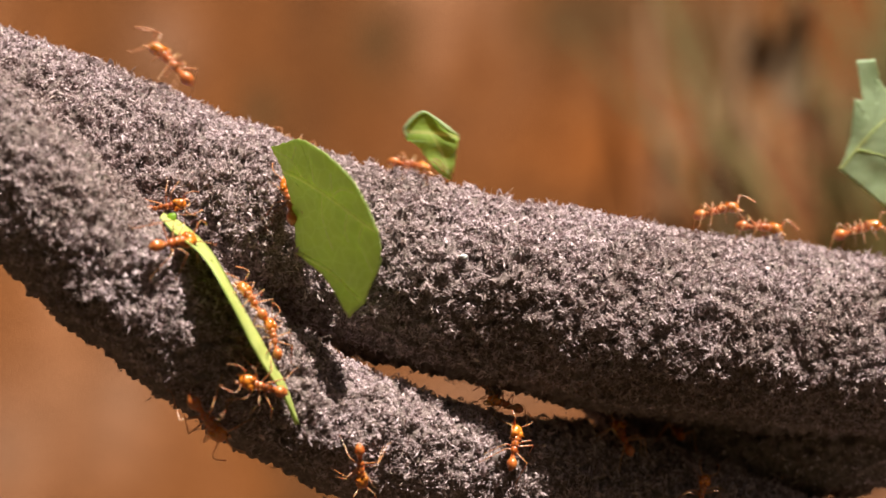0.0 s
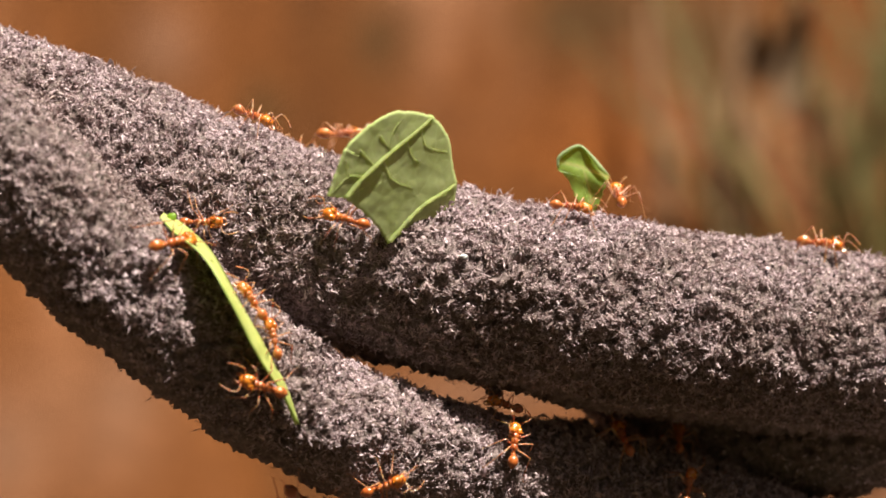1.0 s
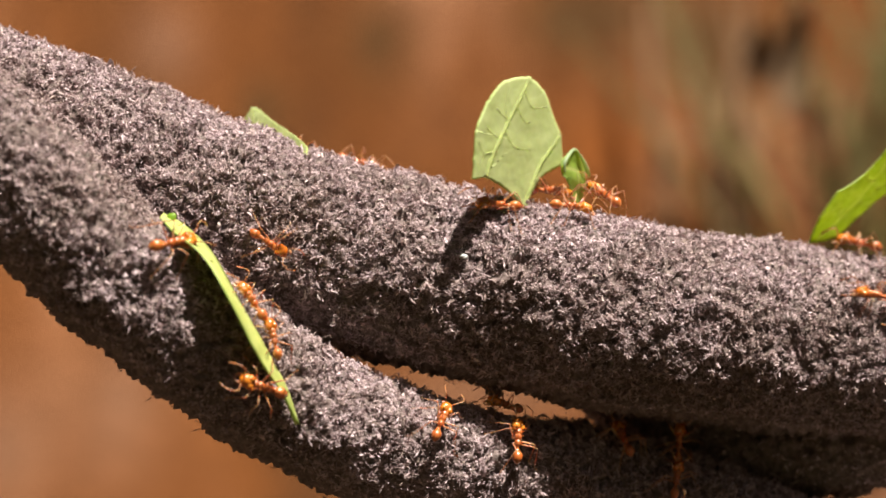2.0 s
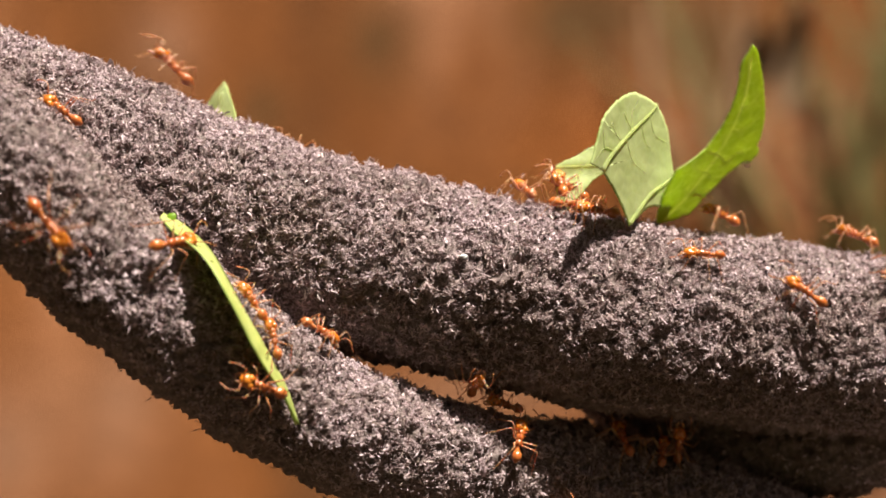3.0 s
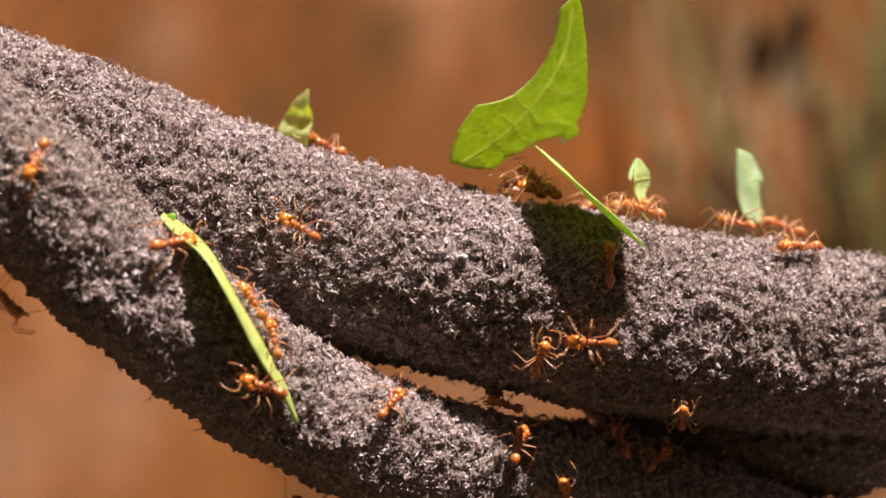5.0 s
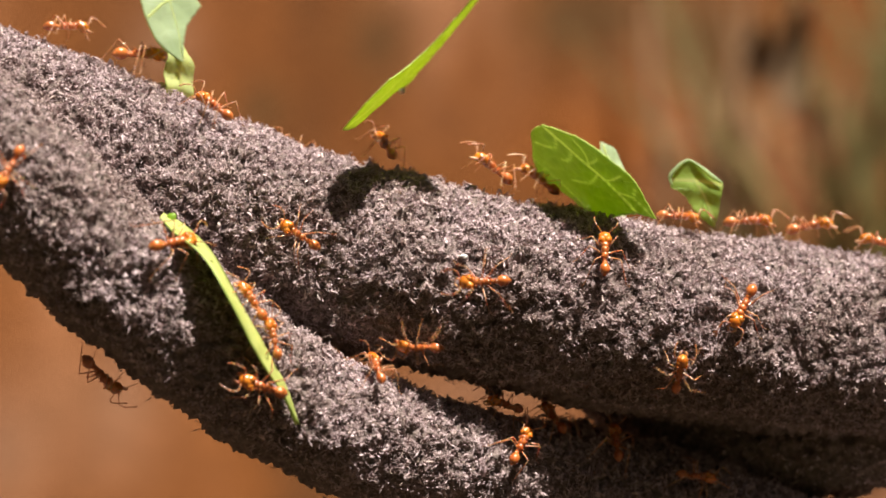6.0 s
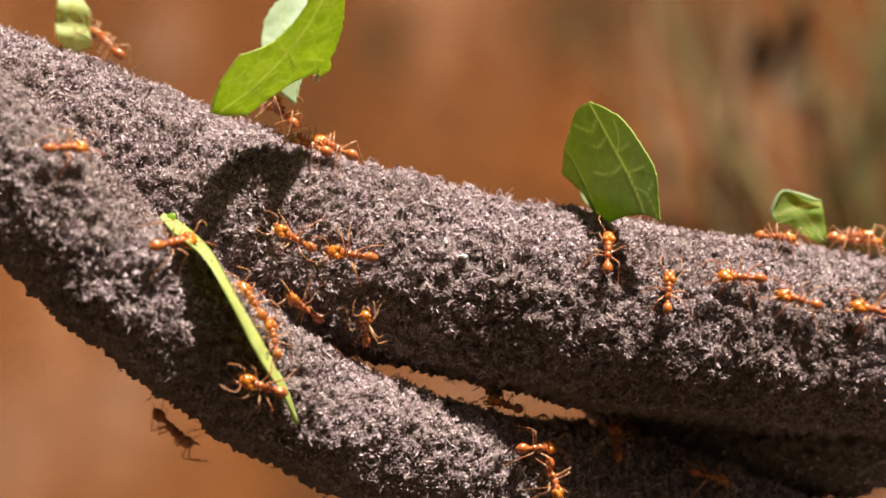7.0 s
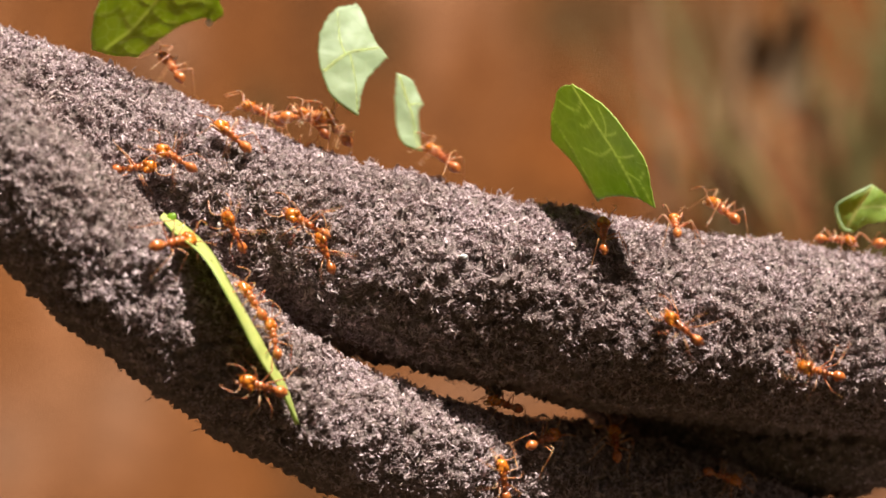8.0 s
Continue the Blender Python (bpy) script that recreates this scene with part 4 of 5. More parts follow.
def leaf_edge_on():
    """A cut leaf that stands on its edge along the lower vine, its blade towards the lens."""
    root = tagged(new("leaf_piece"), "long yellow-green piece of leaf standing on edge on the lower vine", "leaf")
    path = smooth_path([LOWER.at(52.5, 88, 0.3)[0], LOWER.at(56.0, 84, 0.3)[0], LOWER.at(61.5, 70, 0.3)[0], LOWER.at(67.5, 43, 0.3)[0], LOWER.at(73.0, 26, 0.3)[0], LOWER.at(77.5, 12, 0.3)[0], LOWER.at(81.5, 0, 0.3)[0], LOWER.at(86.0, -17, 0.3)[0]], 6)
    n = len(path)
    bm = bmesh.new()
    rows = []
    for i, p in enumerate(path):
        q = i / (n - 1)
        along = Vector(path[min(i + 1, n - 1)] - path[max(i - 1, 0)]).normalized()
        out = Vector((0.115, -1.0, 0.02)).normalized()
        across = out.cross(along).normalized()
        deep = 10.0 * min(1.0, q * 3.2 + 0.25) * min(1.0, (1 - q) ** 1.5 * 2.0 + 0.05) + 0.4 * noise.noise(Vector((q * 20, 2, 0)))
        lean = -1.7 * min(1.0, q * 5 + 0.3) * min(1.0, (1 - q) * 2.4 + 0.05)
        c = Vector(p)
        ring = []
        for k in range(7):
            f = k / 6
            ring.append(c + out * deep * f + across * (lean * (f - 0.5) + 0.25 * math.sin(f * 5 + q * 9)))
        thick = across * 0.13
        rows.append([bm.verts.new(v - thick) for v in ring] + [bm.verts.new(v + thick) for v in reversed(ring)])
    m = len(rows[0])
    for r0, r1 in zip(rows, rows[1:]):
        for k in range(m):
            bm.faces.new((r0[k], r0[(k + 1) % m], r1[(k + 1) % m], r1[k])).material_index = 1 if k in (6, 13) else 0
    bm.faces.new(rows[0])
    bm.faces.new(rows[-1][::-1])
    bmesh.ops.recalc_face_normals(bm, faces=bm.faces)
    bmesh.ops.scale(bm, vec=(MM, MM, MM), verts=bm.verts)
    part("blade", bm, [SLIVER, LEAF_CUT], root)
    bm = bmesh.new()
    blob(bm, Vector(path[3]) + Vector((0.1, -1.5, 0.0)), (0.9, 0.45, 1.5), (0, 35, 0))
    for v in bm.verts:
        v.co += 0.25 * noise.noise_vector(v.co * 1.3)
    bmesh.ops.scale(bm, vec=(MM, MM, MM), verts=bm.verts)
    part("curled_tip", bm, LEAF_TOP, root, "dark green curled tip")


leaf_edge_on()


# ---- the ants' ways ----
ant_along(1.3, [(UPPER, [(0, 46.5, 88, 174, 1.8), (0.1, 41.5, 90, 174, 1.8), (0.2, 35.5, 88, 174, 1.5), (0.3, 30.0, 89, 174, 0.9), (0.4, 25.5, 86, 174), (0.5, 20.0, 90, 172), (0.7, 7.0, 90, 174, 1.2)])])
ant_along(1.1, [(UPPER, [(0, 55.5, 138, 0), (0.2, 57.5, 61, 3), (0.3, 60.0, 72, 2), (0.4, 63.5, 71, 1), (0.5, 64.0, 73, 1), (0.6, 66.0, 79, 2), (0.7, 68.0, 84, 2), (0.8, 70.0, 89, 2), (0.9, 74.0, 88, 1, 0.7), (1, 78.0, 88, 8, 1.4), (1.3, 97.0, 92, -5), (1.5, 107.5, 88, -3, 1.6), (1.7, 111.0, 88, -3, 0.8), (2.2, 115.0, 89, 37), (2.8, 117.5, 89, 67, 0.7), (3, 115.0, 88, 103, 1.8), (3.2, 112.5, 88, 151, 1.7), (3.5, 110.0, 87, 203), (4, 113.0, 80, 203), (4.7, 112.5, 78, 203), (5.8, 109.5, 88, 203, 1.1), (5.9, 105.5, 88, 203, 1.7), (6, 103.5, 88, 203, 1.8), (6.2, 99.0, 88, 194, 1.7), (6.4, 93.0, 88, 194, 1.4), (6.5, 90.5, 79, 186), (6.8, 82.5, 58, 184), (7, 77.5, 67, 179), (7.5, 75.0, 89, 180), (7.8, 67.0, 91, 182), (8, 64.0, 92, 181)])])
ant_along(1, [(UPPER, [(0, 62.5, 138, 0), (0.7, 63.5, 138, 0), (0.8, 64.0, 68, -17), (1, 63.0, 72, -16), (1.2, 63.5, 88, -8), (1.3, 64.5, 92, 1), (1.5, 67.5, 88, 2), (1.7, 72.5, 78, 1), (2.2, 87.5, 138, 0), (2.8, 106.0, 74, 6), (3, 109.5, 79, 117), (3.2, 111.0, 88, 186, 1.0), (3.4, 109.5, 88, 203, 0.4), (3.6, 104.5, 56, 218), (3.7, 101.5, 42, 210), (3.8, 99.5, 34, 201), (4, 93.5, 28, 189), (4.2, 86.0, 16, 190), (4.4, 79.5, 7, 189), (4.5, 77.5, 5, 184), (4.7, 77.0, 9, 169), (5.8, 77.5, 4, 169), (6.2, 77.5, 5, 159), (6.5, 78.5, 9, 149), (6.8, 77.5, 0, 164), (7, 77.0, 2, 170), (7.2, 73.0, 6, 171), (7.5, 67.5, 5, 166), (7.8, 59.0, 14, 166), (8, 55.5, 19, 171)])])
ant_along(0.95, [(UPPER, [(0, 70.5, 124, 180), (8, 70.5, 124, 180)])])
ant_along(1.05, [(UPPER, [(0, 74.0, 19, 119), (0.1, 75.0, 18, 129), (0.3, 76.5, 17, 140), (0.5, 78.5, 18, 150), (0.7, 80.0, 17, 157), (1, 83.5, 20, 182), (1.2, 87.5, 23, 187), (1.5, 94.5, 31, 194), (1.7, 99.5, 42, 194), (2.2, 110.0, 56, 200), (2.8, 120.0, 74, 200), (3, 122.0, 66, 190), (3.2, 122.0, 61, 147), (3.4, 123.0, 51, 110), (3.5, 123.5, 44, 101), (3.7, 124.5, 42, 97), (4, 125.0, 29, 97), (4.5, 125.5, 26, 97), (5.8, 124.0, 32, 97), (6.5, 124.5, 34, 94), (7.5, 124.5, 33, 94), (7.8, 124.0, 38, 95), (8, 123.5, 44, 96)])])
ant_along(1.15, [(LOWER, [(0, 55.5, 38, 55), (4, 55.5, 38, 54), (8, 55.5, 38, 55)])])
ant_along(0.95, [(UPPER, [(0, 56.5, -7, 32), (0.5, 60.5, -7, 26), (0.9, 62.0, -7, 21), (1.2, 63.5, -8, 21), (1.5, 66.5, -6, 26), (1.7, 69.0, -2, 21), (2.2, 76.0, -8, -30), (2.6, 81.5, -30, -36)]),
         (LOWER, [(2.8, 81.5, 80, -8), (3, 83.0, 67, -1), (3.1, 85.0, 59, -21), (3.2, 86.0, 47, -44), (3.3, 88.0, 36, -54), (3.4, 89.5, 21, -64), (3.5, 89.5, 12, -67), (3.7, 89.5, -2, -81), (3.9, 88.5, -12, -80), (4, 89.0, -11, -30), (4.2, 91.5, -1, 27), (4.4, 93.0, 7, 46), (4.7, 96.5, 20, 45), (5.2, 98.5, 35, 83), (5.8, 98.0, 50, 103), (6, 95.0, 59, 107), (6.2, 94.0, 88, 107)]),
         (UPPER, [(6.5, 91.0, -43, 101), (7, 90.5, -35, 101), (7.2, 90.0, -27, 104), (7.5, 87.5, -21, 108), (7.8, 84.0, -9, 121), (8, 82.0, 0, 127)])])
ant_along(0.95, [(LOWER, [(0, 70.5, 43, 157), (8, 70.5, 43, 154)])])
ant_along(0.9, [(LOWER, [(0, 76.0, 27, 135), (8, 76.0, 27, 134)])])
ant_along(1.1, [(LOWER, [(0, 78.0, -6, -163, 0.6), (3, 78.0, -6, -166, 0.6), (8, 78.0, -6, -163, 0.6)])])
ant_along(1.25, [(LOWER, [(0, 75.0, -47, -18), (0.1, 76.5, -47, -18), (0.2, 79.0, -59, -19), (0.3, 80.5, -67, -20), (0.4, 82.0, -73, -17), (0.5, 83.0, -70, -13), (0.6, 86.0, -86, -14), (0.8, 89.5, -70, -16), (1, 94.0, -74, -19), (1.3, 103.0, -85, -10, 1.0), (8, 125.0, -60, 9, 1.0)])])
ant_along(1, [(LOWER, [(0, 97.0, -21, -59), (0.4, 98.0, -26, -61), (0.5, 98.5, -30, -52), (0.7, 100.0, -40, -24), (0.8, 100.5, -39, 12), (1, 101.0, -31, 48), (1.1, 101.0, -23, 61), (1.3, 101.5, -9, 70), (1.5, 102.5, 0, 74), (1.7, 104.0, 15, 75), (2.2, 107.5, 34, 73), (2.8, 111.5, 59, 83)]),
         (UPPER, [(3, 109.0, -58, 84), (3.2, 109.5, -48, 75), (3.5, 111.0, -43, 66), (3.6, 112.0, -38, 64), (3.8, 113.5, -30, 71), (4, 113.5, -27, 70), (4.2, 114.5, -27, 56), (4.5, 117.0, -25, 40), (4.7, 117.5, -27, 45), (5.1, 117.0, -30, 100), (5.5, 112.0, -36, 159), (5.8, 106.0, -43, 191), (6, 99.0, -38, 190), (6.1, 97.0, -32, 177), (6.2, 94.0, -29, 171), (6.3, 90.5, -24, 167), (6.4, 88.0, -23, 165), (6.5, 85.5, -22, 162), (6.8, 83.5, -32, 155), (7, 81.5, -32, 154), (7.2, 78.0, -25, 152), (7.5, 74.5, -19, 149), (7.8, 71.0, -11, 140), (8, 68.0, -6, 136)])])
ant_along(1.25, [(LOWER, [(0, 11.0, 19, -6), (2.4, 20.0, 12, -7), (2.8, 31.5, 4, -8), (2.9, 36.5, -1, -9), (3, 40.5, -6, -9), (3.1, 46.0, -15, -7), (3.2, 49.5, -20, -8), (3.3, 52.5, -23, -9), (3.4, 55.5, -32, -13), (3.5, 58.5, -35, -11), (3.6, 61.0, -40, -12), (3.7, 65.5, -50, -14), (3.8, 69.0, -52, -13), (4, 75.0, -52, -12), (4.2, 79.5, -56, -13), (4.4, 83.5, -67, -13), (4.5, 85.0, -74, -16), (4.7, 88.5, -87, -18), (5, 96.5, -85, -14, 1.0), (5.5, 108.5, -85, -4, 1.0), (8, 125.0, -60, 9, 1.0)])])
ant_along(1.05, [(UPPER, [(0, 142.5, 88, -13, 1.6), (0.2, 144.5, 88, -13, 1.4), (0.4, 148.0, 88, -13, 1.3), (0.5, 151.0, 89, -13, 1.3), (0.7, 154.0, 90, -13, 0.9), (0.8, 157.0, 92, -8), (1, 158.0, 68, -8), (1.2, 159.5, 56, -8), (1.6, 169.5, 50, -2), (3, 178.5, 50, 3)])])
ant_along(1.05, [(UPPER, [(0, 149.0, 85, -13), (0.1, 152.0, 90, -13), (0.3, 158.5, 86, -11, 0.4), (0.5, 165.5, 87, -8), (0.7, 170.0, 80, -6), (1.5, 185.0, 71, 2), (3, 188.0, 68, 0)])])
ant_along(1.15, [(UPPER, [(0, 165.5, 89, -13, 1.8), (0.1, 167.5, 89, -7, 1.8), (0.3, 175.0, 87, -2, 0.5), (0.8, 189.5, 78, -0), (3, 191.0, 71, -1)])])
ant_along(0.95, [(UPPER, [(0, 91.0, 78, -4), (0.2, 99.5, 72, -4), (0.3, 101.5, 68, -4), (0.4, 106.0, 61, -3), (0.5, 109.5, 59, -3), (0.7, 115.0, 61, 5), (1, 117.5, 66, 3), (1.7, 117.5, 66, 3), (2.8, 117.5, 69, 3), (3.5, 116.5, 71, 4), (4, 120.5, 88, 11, 0.4), (4.7, 125.0, 89, 8, 1.3), (5.3, 131.5, 92, 1), (5.8, 135.0, 77, -3), (6.2, 136.5, 92, 6), (6.4, 138.0, 88, 6, 0.6), (6.5, 141.5, 89, 6, 1.1), (6.6, 145.0, 89, -4, 0.5), (6.8, 150.0, 72, -8), (7, 151.0, 69, -4), (7.2, 151.5, 69, -4), (7.5, 157.5, 76, -4), (8, 161.5, 88, -5)])])
ant_along(1.05, [(UPPER, [(0, 130.0, 138, 180), (0.6, 124.5, 138, 180), (0.7, 122.5, 74, 147), (0.8, 124.0, 88, 115, 1.2), (1, 125.5, 88, 101, 1.8), (1.3, 125.5, 89, 98, 1.8), (1.5, 124.5, 88, 107, 1.8), (1.7, 123.0, 88, 123, 1.8), (2.2, 122.5, 89, 147, 1.2), (2.8, 117.5, 88, 174, 1.3), (3.1, 116.0, 88, 184, 1.5), (3.7, 115.0, 89, 194), (4.7, 112.0, 72, 194), (5.4, 104.5, 138, 180), (6, 90.0, 138, 180), (6.5, 83.5, 138, 180), (7, 73.5, 61, 181), (7.2, 73.5, 58, 163), (7.5, 70.5, 39, 158), (7.8, 66.0, 41, 155), (8, 62.0, 44, 157)])])
ant_along(0.95, [(UPPER, [(0, 192.5, 38, 179), (1.7, 173.5, 31, 180), (2.3, 156.5, 35, 177), (2.8, 136.5, 41, 185), (3, 139.5, 43, 189), (3.2, 141.5, 40, 152), (3.3, 141.5, 40, 121), (3.5, 139.5, 44, 85), (3.7, 137.5, 50, 92), (3.9, 136.0, 54, 95), (4.2, 135.5, 62, 95), (4.5, 134.5, 65, 114), (4.7, 131.0, 75, 178), (5.4, 116.5, 138, 180), (6, 112.0, 138, 180), (6.2, 109.0, 138, 180), (6.6, 105.5, 138, 180), (7, 105.5, 138, 180), (7.4, 91.0, 68, 176), (7.5, 82.0, 89, 175, 1.2), (8, 71.5, 88, 181, 1.8)])])
ant_along(1.05, [(UPPER, [(0, 180.5, 17, 171), (2.4, 170.5, 18, 173), (2.8, 160.0, 23, 166), (3, 155.5, 28, 150), (3.1, 153.0, 34, 143), (3.2, 151.5, 39, 135), (3.3, 150.5, 47, 129), (3.5, 148.5, 58, 121), (3.6, 146.0, 66, 126), (3.7, 145.0, 75, 131), (3.8, 142.5, 91, 151, 0.5), (4, 138.0, 88, 168, 0.9), (4.4, 135.0, 89, 177, 0.6), (4.5, 132.5, 90, 181, 0.6), (4.7, 129.5, 90, 182, 0.5), (5.3, 119.5, 138, 180), (6, 111.0, 88, 186, 1.8), (6.2, 105.0, 138, 180), (6.5, 103.0, 138, 180), (7, 98.5, 138, 180), (7.5, 91.0, 138, 180), (8, 75.0, 89, 180, 1.8)])])
ant_along(1.1, [(UPPER, [(0, 184.0, 47, 175), (2.4, 174.0, 60, 172), (2.8, 166.5, 79, 158), (3, 164.5, 87, 143, 0.9), (3.1, 162.0, 88, 150, 1.8), (3.2, 158.5, 88, 158, 1.8), (3.4, 151.0, 87, 158, 1.8), (3.5, 148.5, 89, 158, 1.8), (3.7, 141.5, 89, 168, 1.8), (4, 133.5, 88, 174, 0.9), (4.5, 130.0, 87, 178, 0.5), (4.7, 128.5, 91, 178), (5.3, 133.5, 71, 100), (5.8, 145.0, 88, -4, 0.6), (6, 147.5, 90, -13, 0.6), (6.3, 152.5, 87, -8), (6.5, 154.0, 76, -8), (6.7, 160.0, 76, -5), (7, 164.0, 87, -1, 0.6), (7.5, 170.0, 89, 1, 0.5), (8, 176.0, 71, 6)])])
ant_along(1.1, [(UPPER, [(0, 187.5, 34, 174), (2.6, 177.0, 40, 175), (3.2, 167.0, 49, 169), (3.3, 163.5, 50, 161), (3.5, 158.0, 37, 155), (3.6, 156.5, 33, 171), (3.7, 155.0, 21, 188), (3.8, 153.5, 9, 203), (4, 147.5, -2, 190), (4.2, 141.5, -4, 186), (4.4, 135.0, 4, 180), (4.5, 132.5, 1, 181), (4.7, 130.0, -11, 189), (5.2, 120.0, -14, 186), (5.8, 108.5, -8, 209), (6, 106.5, 5, 196), (6.1, 104.0, 7, 188), (6.2, 102.0, 15, 173), (6.3, 97.5, 22, 166), (6.5, 92.5, 17, 162), (6.8, 87.5, 10, 174), (7, 86.0, 3, 187), (7.2, 85.5, 9, 165), (7.5, 82.0, 19, 146), (7.8, 80.5, 11, 168), (8, 78.0, 11, 169)])])
ant_along(1.1, [(UPPER, [(0, 191.5, 37, 177), (3.2, 176.0, 71, 178), (3.6, 167.5, 88, 176, 1.0), (3.8, 162.5, 89, 175, 0.9), (4, 155.5, 88, 172, 0.9), (4.2, 150.5, 89, 172, 1.4), (4.4, 144.0, 88, 173, 1.3), (4.7, 143.5, 87, 167), (5.3, 149.0, 92, 77), (5.8, 154.0, 88, -13), (6, 157.5, 88, -22, 1.3), (6.2, 161.0, 88, -14, 0.9), (6.3, 162.0, 88, -8, 0.5), (6.5, 160.0, 82, 4), (7, 165.0, 85, -1), (7.5, 168.5, 89, 0, 1.1), (8, 171.0, 87, 2, 0.7)])])
ant_along(1.1, [(UPPER, [(0, 192.0, 24, 177), (3.6, 175.5, 62, 178), (4, 167.5, 90, 173), (4.2, 161.5, 87, 172, 0.5), (4.5, 156.0, 91, 172), (4.7, 154.5, 71, 172), (5.2, 155.0, 53, 221), (5.8, 146.0, 18, 244), (6, 146.0, 16, 249), (6.2, 145.5, 17, 244), (6.5, 145.5, 21, 225), (6.8, 145.5, 26, 200), (7, 145.5, 31, 187), (7.2, 145.5, 42, 151), (7.5, 144.5, 58, 117), (7.8, 143.5, 87, 117, 1.1), (8, 142.5, 89, 131, 1.8)])])
ant_along(1.05, [(UPPER, [(0, 193.5, 55, 176), (4, 177.5, 66, 179), (4.4, 168.5, 87, 173, 1.8), (4.5, 165.5, 87, 167, 1.8), (4.7, 162.5, 88, 166, 1.8), (5.2, 145.0, 86, 172), (5.6, 131.0, 138, 180), (6.5, 124.5, 138, 180), (7.2, 121.5, 138, 180), (7.4, 117.5, 89, 162), (7.5, 115.0, 88, 158, 0.7), (7.7, 107.0, 88, 155, 1.8), (7.8, 103.5, 88, 151, 1.8), (8, 95.5, 88, 150, 1.8)])])
ant_along(1.05, [(UPPER, [(0, 193.0, 38, 177), (5.5, 175.5, 62, 178), (6, 168.5, 86, 177, 0.4), (6.3, 167.0, 88, 210), (6.5, 164.0, 48, 218), (6.7, 162.5, 36, 201), (6.8, 161.0, 32, 183), (7, 154.5, 23, 172), (7.2, 152.5, 8, 208), (7.4, 148.5, -11, 218), (7.5, 147.5, -18, 214), (7.7, 144.5, -15, 183), (7.8, 143.0, -12, 173), (8, 137.5, 0, 148)])])
ant_along(1.1, [(UPPER, [(0, 194.0, 25, 177), (5.5, 183.0, 31, 179), (6.7, 172.0, 26, 179), (7, 166.0, 23, 177), (7.2, 161.5, 9, 198), (7.4, 160.5, -6, 218), (7.5, 160.0, -13, 223), (7.8, 159.0, -21, 234), (8, 159.0, -12, 172)])])
ant_along(0.95, [(LOWER, [(0, 153.5, 90, 91)]),
         (UPPER, [(5, 140.0, -53, 98), (5.8, 138.5, -34, 93), (6, 138.0, -24, 89), (6.2, 137.5, -17, 93), (6.4, 136.0, -8, 103), (6.5, 135.0, -3, 106), (6.8, 134.0, 13, 98), (7, 134.5, 17, 93), (7.2, 135.5, 23, 93), (7.5, 135.5, 39, 97), (7.8, 135.0, 58, 97), (8, 135.0, 64, 95)])])
ant_along(1.15, [(UPPER, [(0, 82.5, 138, 180), (2.3, 71.0, 138, 180), (2.8, 58.5, 88, 179, 1.3), (2.9, 52.5, 88, 174, 1.8), (3, 47.0, 88, 174, 1.8), (3.1, 43.0, 88, 174, 1.8), (3.2, 38.5, 89, 180, 1.4), (3.3, 34.5, 85, 180), (3.4, 32.0, 65, 180), (3.5, 29.5, 138, 180), (3.7, 21.5, 138, 180), (4.2, 4.5, 73, 180), (8, 2.0, 70, 180)])])
ant_along(1.2, [(UPPER, [(0, 95.5, 138, 180), (1.2, 83.5, 138, 180), (1.7, 73.0, 138, 180), (2.5, 63.0, 138, 180), (3, 56.5, 138, 180), (3.3, 52.0, 64, 174), (3.5, 48.5, 75, 169), (3.6, 44.5, 80, 169), (3.7, 40.5, 92, 169), (3.8, 37.0, 85, 174), (4, 30.0, 80, 174), (4.2, 22.5, 84, 173), (4.5, 10.5, 90, 174), (8, 1.5, 66, 180)])])
ant_along(1, [(UPPER, [(0, 48.5, 138, 180), (2.1, 43.0, 138, 180), (2.5, 40.0, 41, 189), (2.8, 38.5, 27, 182), (3, 37.0, 21, 166), (3.2, 35.5, 21, 161), (3.5, 36.0, 22, 161), (3.7, 36.5, 24, 182), (4, 35.0, 20, 243)]),
         (LOWER, [(4.2, 30.5, 39, 293), (4.5, 31.0, 32, 303), (4.7, 33.5, 26, 298), (5.2, 33.0, 18, 281), (5.8, 31.5, 17, 281), (6, 31.5, 5, 282), (6.2, 33.0, 0, 152), (6.4, 33.0, 8, 136), (6.6, 32.5, 16, 101), (6.8, 33.0, 28, 67), (7, 35.0, 40, 53)]),
         (UPPER, [(7.2, 43.5, 6, 12), (7.5, 47.0, 6, 2), (8, 50.0, 6, 27)])])
ant_along(1.25, [(UPPER, [(0, 3.5, 88, 4, 1.2), (5, 12.5, 88, 3, 0.9), (5.6, 30.0, 90, 3), (5.8, 38.0, 87, 21), (5.9, 40.0, 90, 29, 0.7), (6, 42.5, 89, 36, 1.4), (6.2, 45.5, 88, 29, 1.7), (6.3, 48.5, 89, 24, 1.8), (6.4, 53.5, 89, 24, 1.8), (6.5, 55.0, 88, 29, 1.8), (6.8, 58.0, 88, 24, 1.4), (7, 62.5, 88, 19, 1.3), (7.5, 65.0, 88, 27, 1.8), (7.8, 69.0, 88, 19, 1.8), (8, 71.5, 88, 16, 1.8)])])
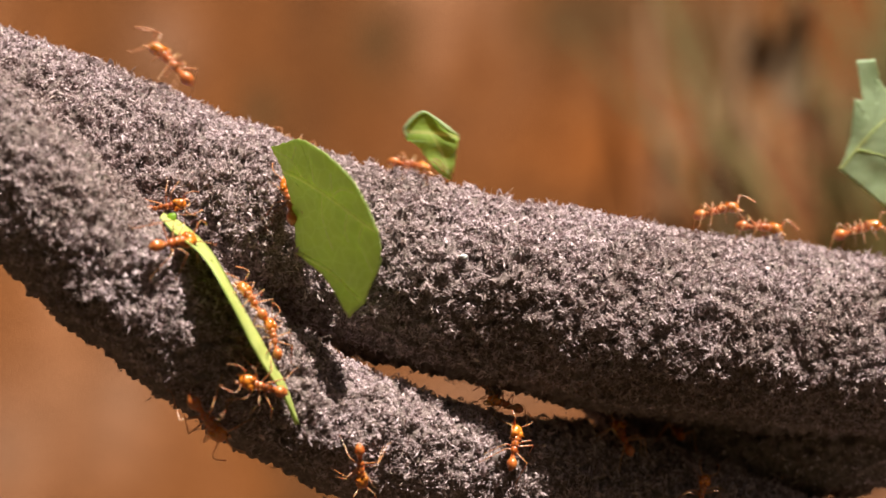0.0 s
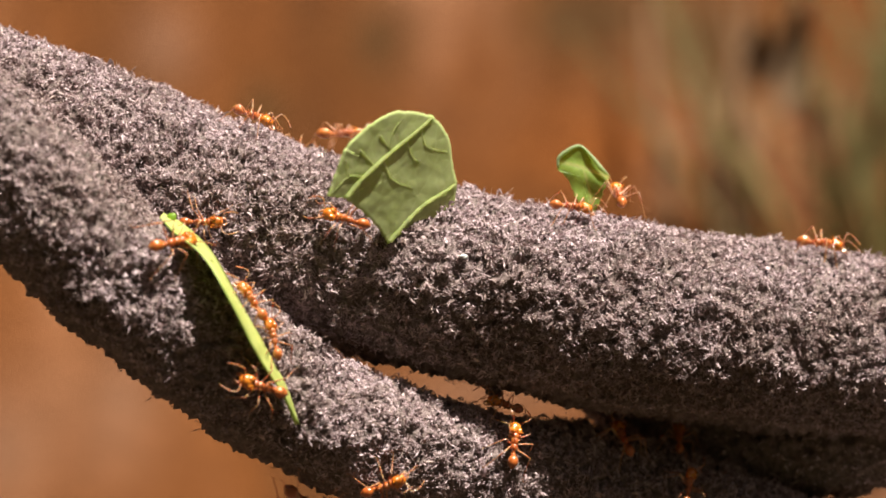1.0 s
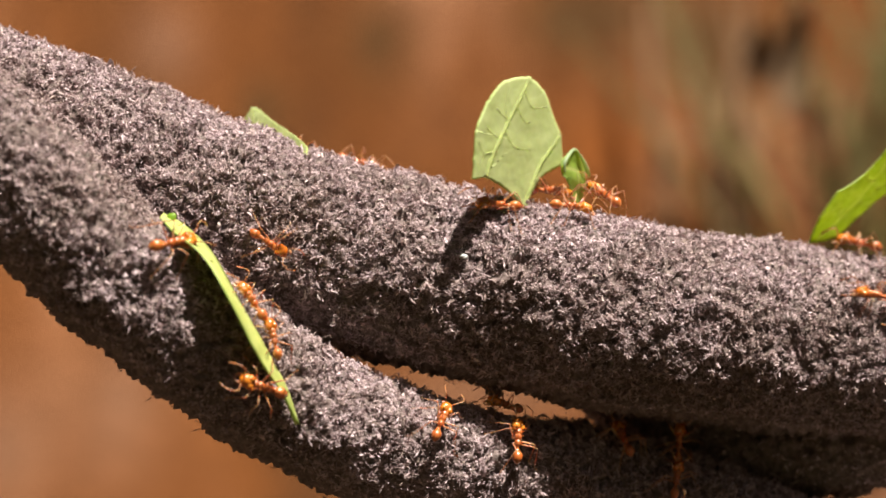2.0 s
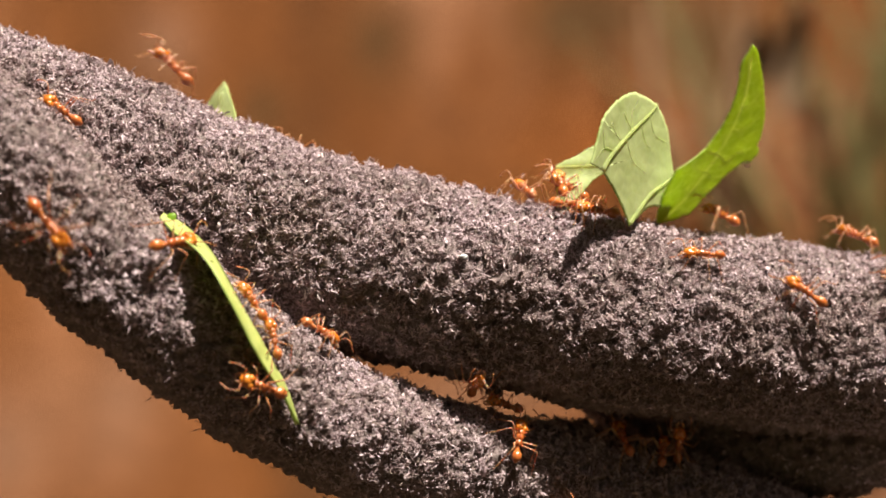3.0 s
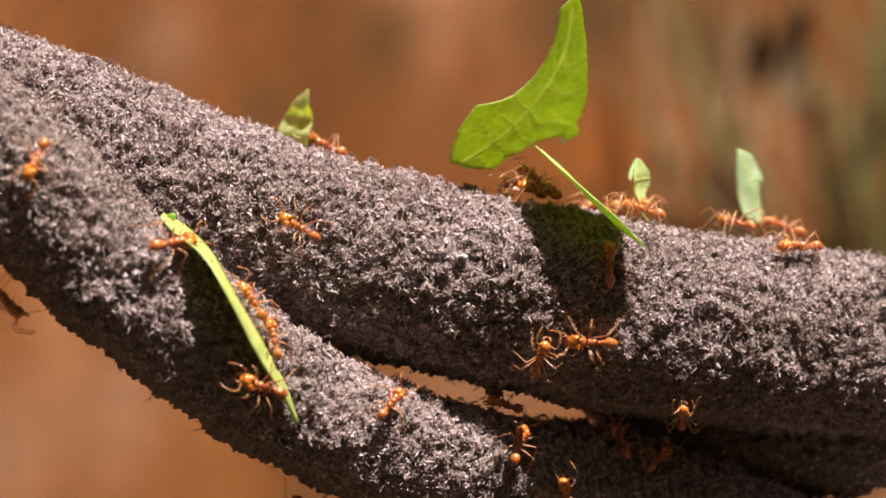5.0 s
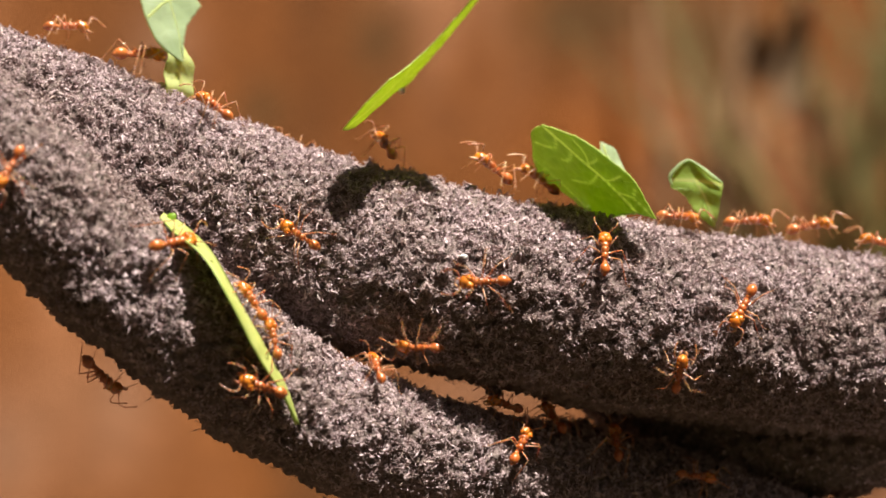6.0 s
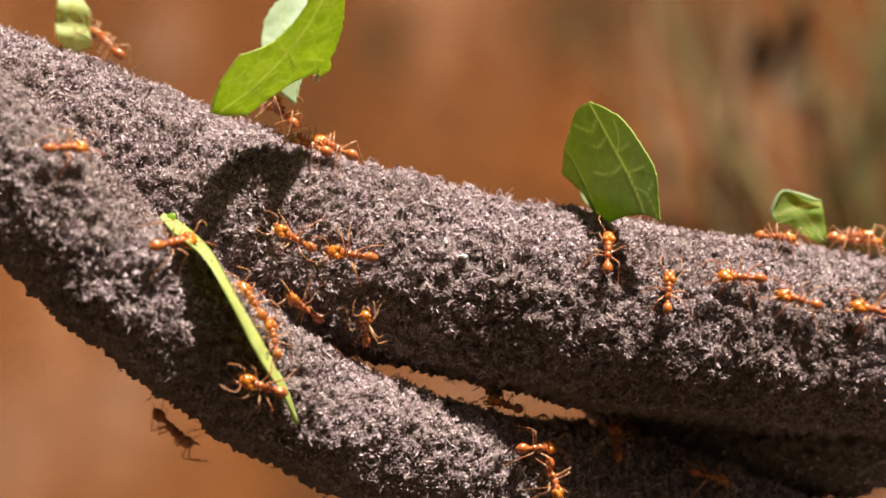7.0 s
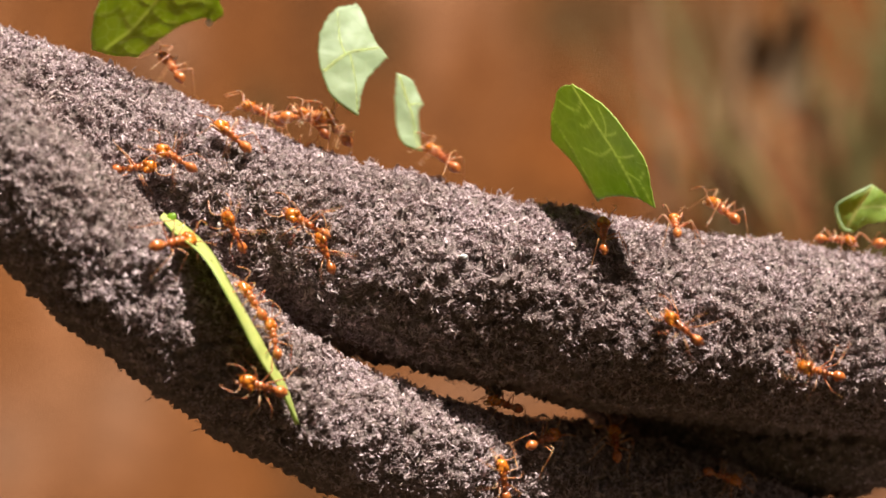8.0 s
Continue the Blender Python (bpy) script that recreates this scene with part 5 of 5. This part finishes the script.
ant_along(1.05, [(UPPER, [(0, 108.0, 138, 180), (3.8, 87.5, 138, 180), (4.4, 80.0, 138, 180), (4.7, 79.0, 59, 181), (5.2, 71.5, 138, 180), (5.8, 62.0, 67, 173), (5.9, 58.0, 63, 165), (6, 57.0, 64, 156), (6.2, 56.5, 64, 125), (6.3, 56.5, 68, 120), (6.5, 53.0, 78, 123), (6.6, 51.0, 72, 136), (6.7, 47.0, 76, 149), (6.8, 43.5, 80, 165), (7, 36.0, 90, 165, 1.4), (7.1, 30.5, 91, 169, 1.2), (7.2, 26.0, 90, 174, 0.8), (7.5, 20.0, 87, 172), (7.8, 8.5, 89, 180, 0.8), (8, 4.5, 83, 180)])])
ant_along(1.05, [(UPPER, [(0, 186.0, 138, 180), (1.5, 172.5, 65, 170), (2.2, 161.5, 87, 166), (2.8, 149.0, 89, 143, 1.5), (3, 142.5, 88, 137, 1.1), (3.2, 139.0, 88, 132, 1.3), (3.5, 135.0, 89, 120, 1.5), (3.7, 130.0, 88, 127, 1.8), (4, 125.5, 88, 133, 1.8), (4.5, 120.0, 88, 135, 1.8), (4.7, 117.0, 88, 142, 1.8), (5.3, 103.0, 88, 151, 1.4), (5.8, 89.5, 88, 132, 1.7), (5.9, 88.0, 88, 127, 1.8), (6, 85.5, 88, 124, 1.8), (6.2, 80.5, 88, 132, 1.8), (6.5, 75.0, 88, 144, 1.5), (6.6, 70.5, 89, 148, 0.6), (6.8, 67.5, 89, 148, 0.4), (7, 66.5, 89, 148, 1.1), (7.2, 63.0, 89, 148, 1.3), (7.5, 59.0, 88, 148, 1.4), (7.8, 52.5, 89, 149, 1.8), (8, 47.0, 89, 142, 1.8)])])
ant_along(1, [(UPPER, [(0, 1.5, 90, 4, 1.0), (5.4, 12.5, 89, 3, 0.9), (5.9, 27.5, 81, 3), (6, 30.0, 90, 7, 1.6), (6.1, 32.0, 89, 3, 0.8), (6.2, 36.5, 81, 3), (6.5, 49.0, 138, 0), (7, 61.0, 138, 0), (7.5, 68.0, 138, 0), (8, 71.0, 138, 0)])])
ant_along(1.15, [(LOWER, [(0, 21.0, -32, -2), (4.6, 36.5, -85, 2, 0.7), (5.4, 52.5, -72, -8), (5.8, 59.0, -68, -18), (6, 60.5, -85, -15), (6.2, 62.0, -85, -5), (6.5, 64.5, -80, -2), (6.6, 67.0, -87, -2, 0.4), (6.8, 70.0, -80, -3), (7, 73.5, -85, -5, 0.4), (7.2, 81.0, -85, -4, 0.8), (7.5, 86.5, -85, -5, 1.0), (7.8, 95.5, -85, -13, 1.0), (8, 100.0, -85, -9, 1.0)])])
ant_along(1.05, [(LOWER, [(0, 119.0, 20, 83), (1, 119.0, 22, 86), (1.5, 119.5, 26, 90), (2.8, 120.0, 26, 78), (4, 120.0, 26, 76), (5.8, 120.0, 22, 67), (6.2, 120.5, 24, 60), (6.5, 121.5, 24, 45), (7, 123.5, 24, 11), (7.2, 124.5, 22, -18), (7.5, 125.5, 20, -29), (7.8, 125.5, 26, 29), (8, 125.0, 32, 31)])])
ant_along(1, [(LOWER, [(0, 131.5, -48, 118), (5, 129.5, -10, 115), (5.8, 129.0, 52, 101), (6, 129.0, 58, 98), (6.2, 126.5, 40, 260), (6.5, 125.5, 22, 278), (7, 127.0, 4, 294), (7.3, 126.5, -12, 235), (7.5, 123.0, -14, 165), (7.8, 120.5, -8, 205), (8, 118.0, -6, 116)])])
ant_along(1, [(LOWER, [(0, 143.0, 50, 111), (4.7, 143.0, 50, 111), (5.4, 141.5, 44, 97), (8, 141.0, 42, 94)])])
ant_along(0.95, [(LOWER, [(0, 120.0, 64, -180), (8, 120.0, 64, -180)])])
ant_along(0.9, [(LOWER, [(0, 158.0, 24, 91), (2.4, 152.5, 30, 94), (2.9, 150.5, 50, 90), (3.5, 150.0, 48, 90), (4, 148.0, 40, 95), (4.7, 148.0, 44, 86), (5.5, 155.0, 36, 13), (8, 160.5, 44, -3)])])


# ---- movement ----
def motions():
    for leaf, rows in LEAVES:
        path = resample(rows)
        back = set_back(path[:, 1])
        far = 1 + back / 363
        walk(leaf, [(r[0], pose(r[1] * f * MM, (r[2] + b) * MM, r[3] * f * MM, *r[4:7])) for r, b, f in zip(path, back, far)])
    for i, (ant, stretches, lift, size) in enumerate(ANTS):
        crawl(ant, stretches, lift, size, 40 + i)


motions()
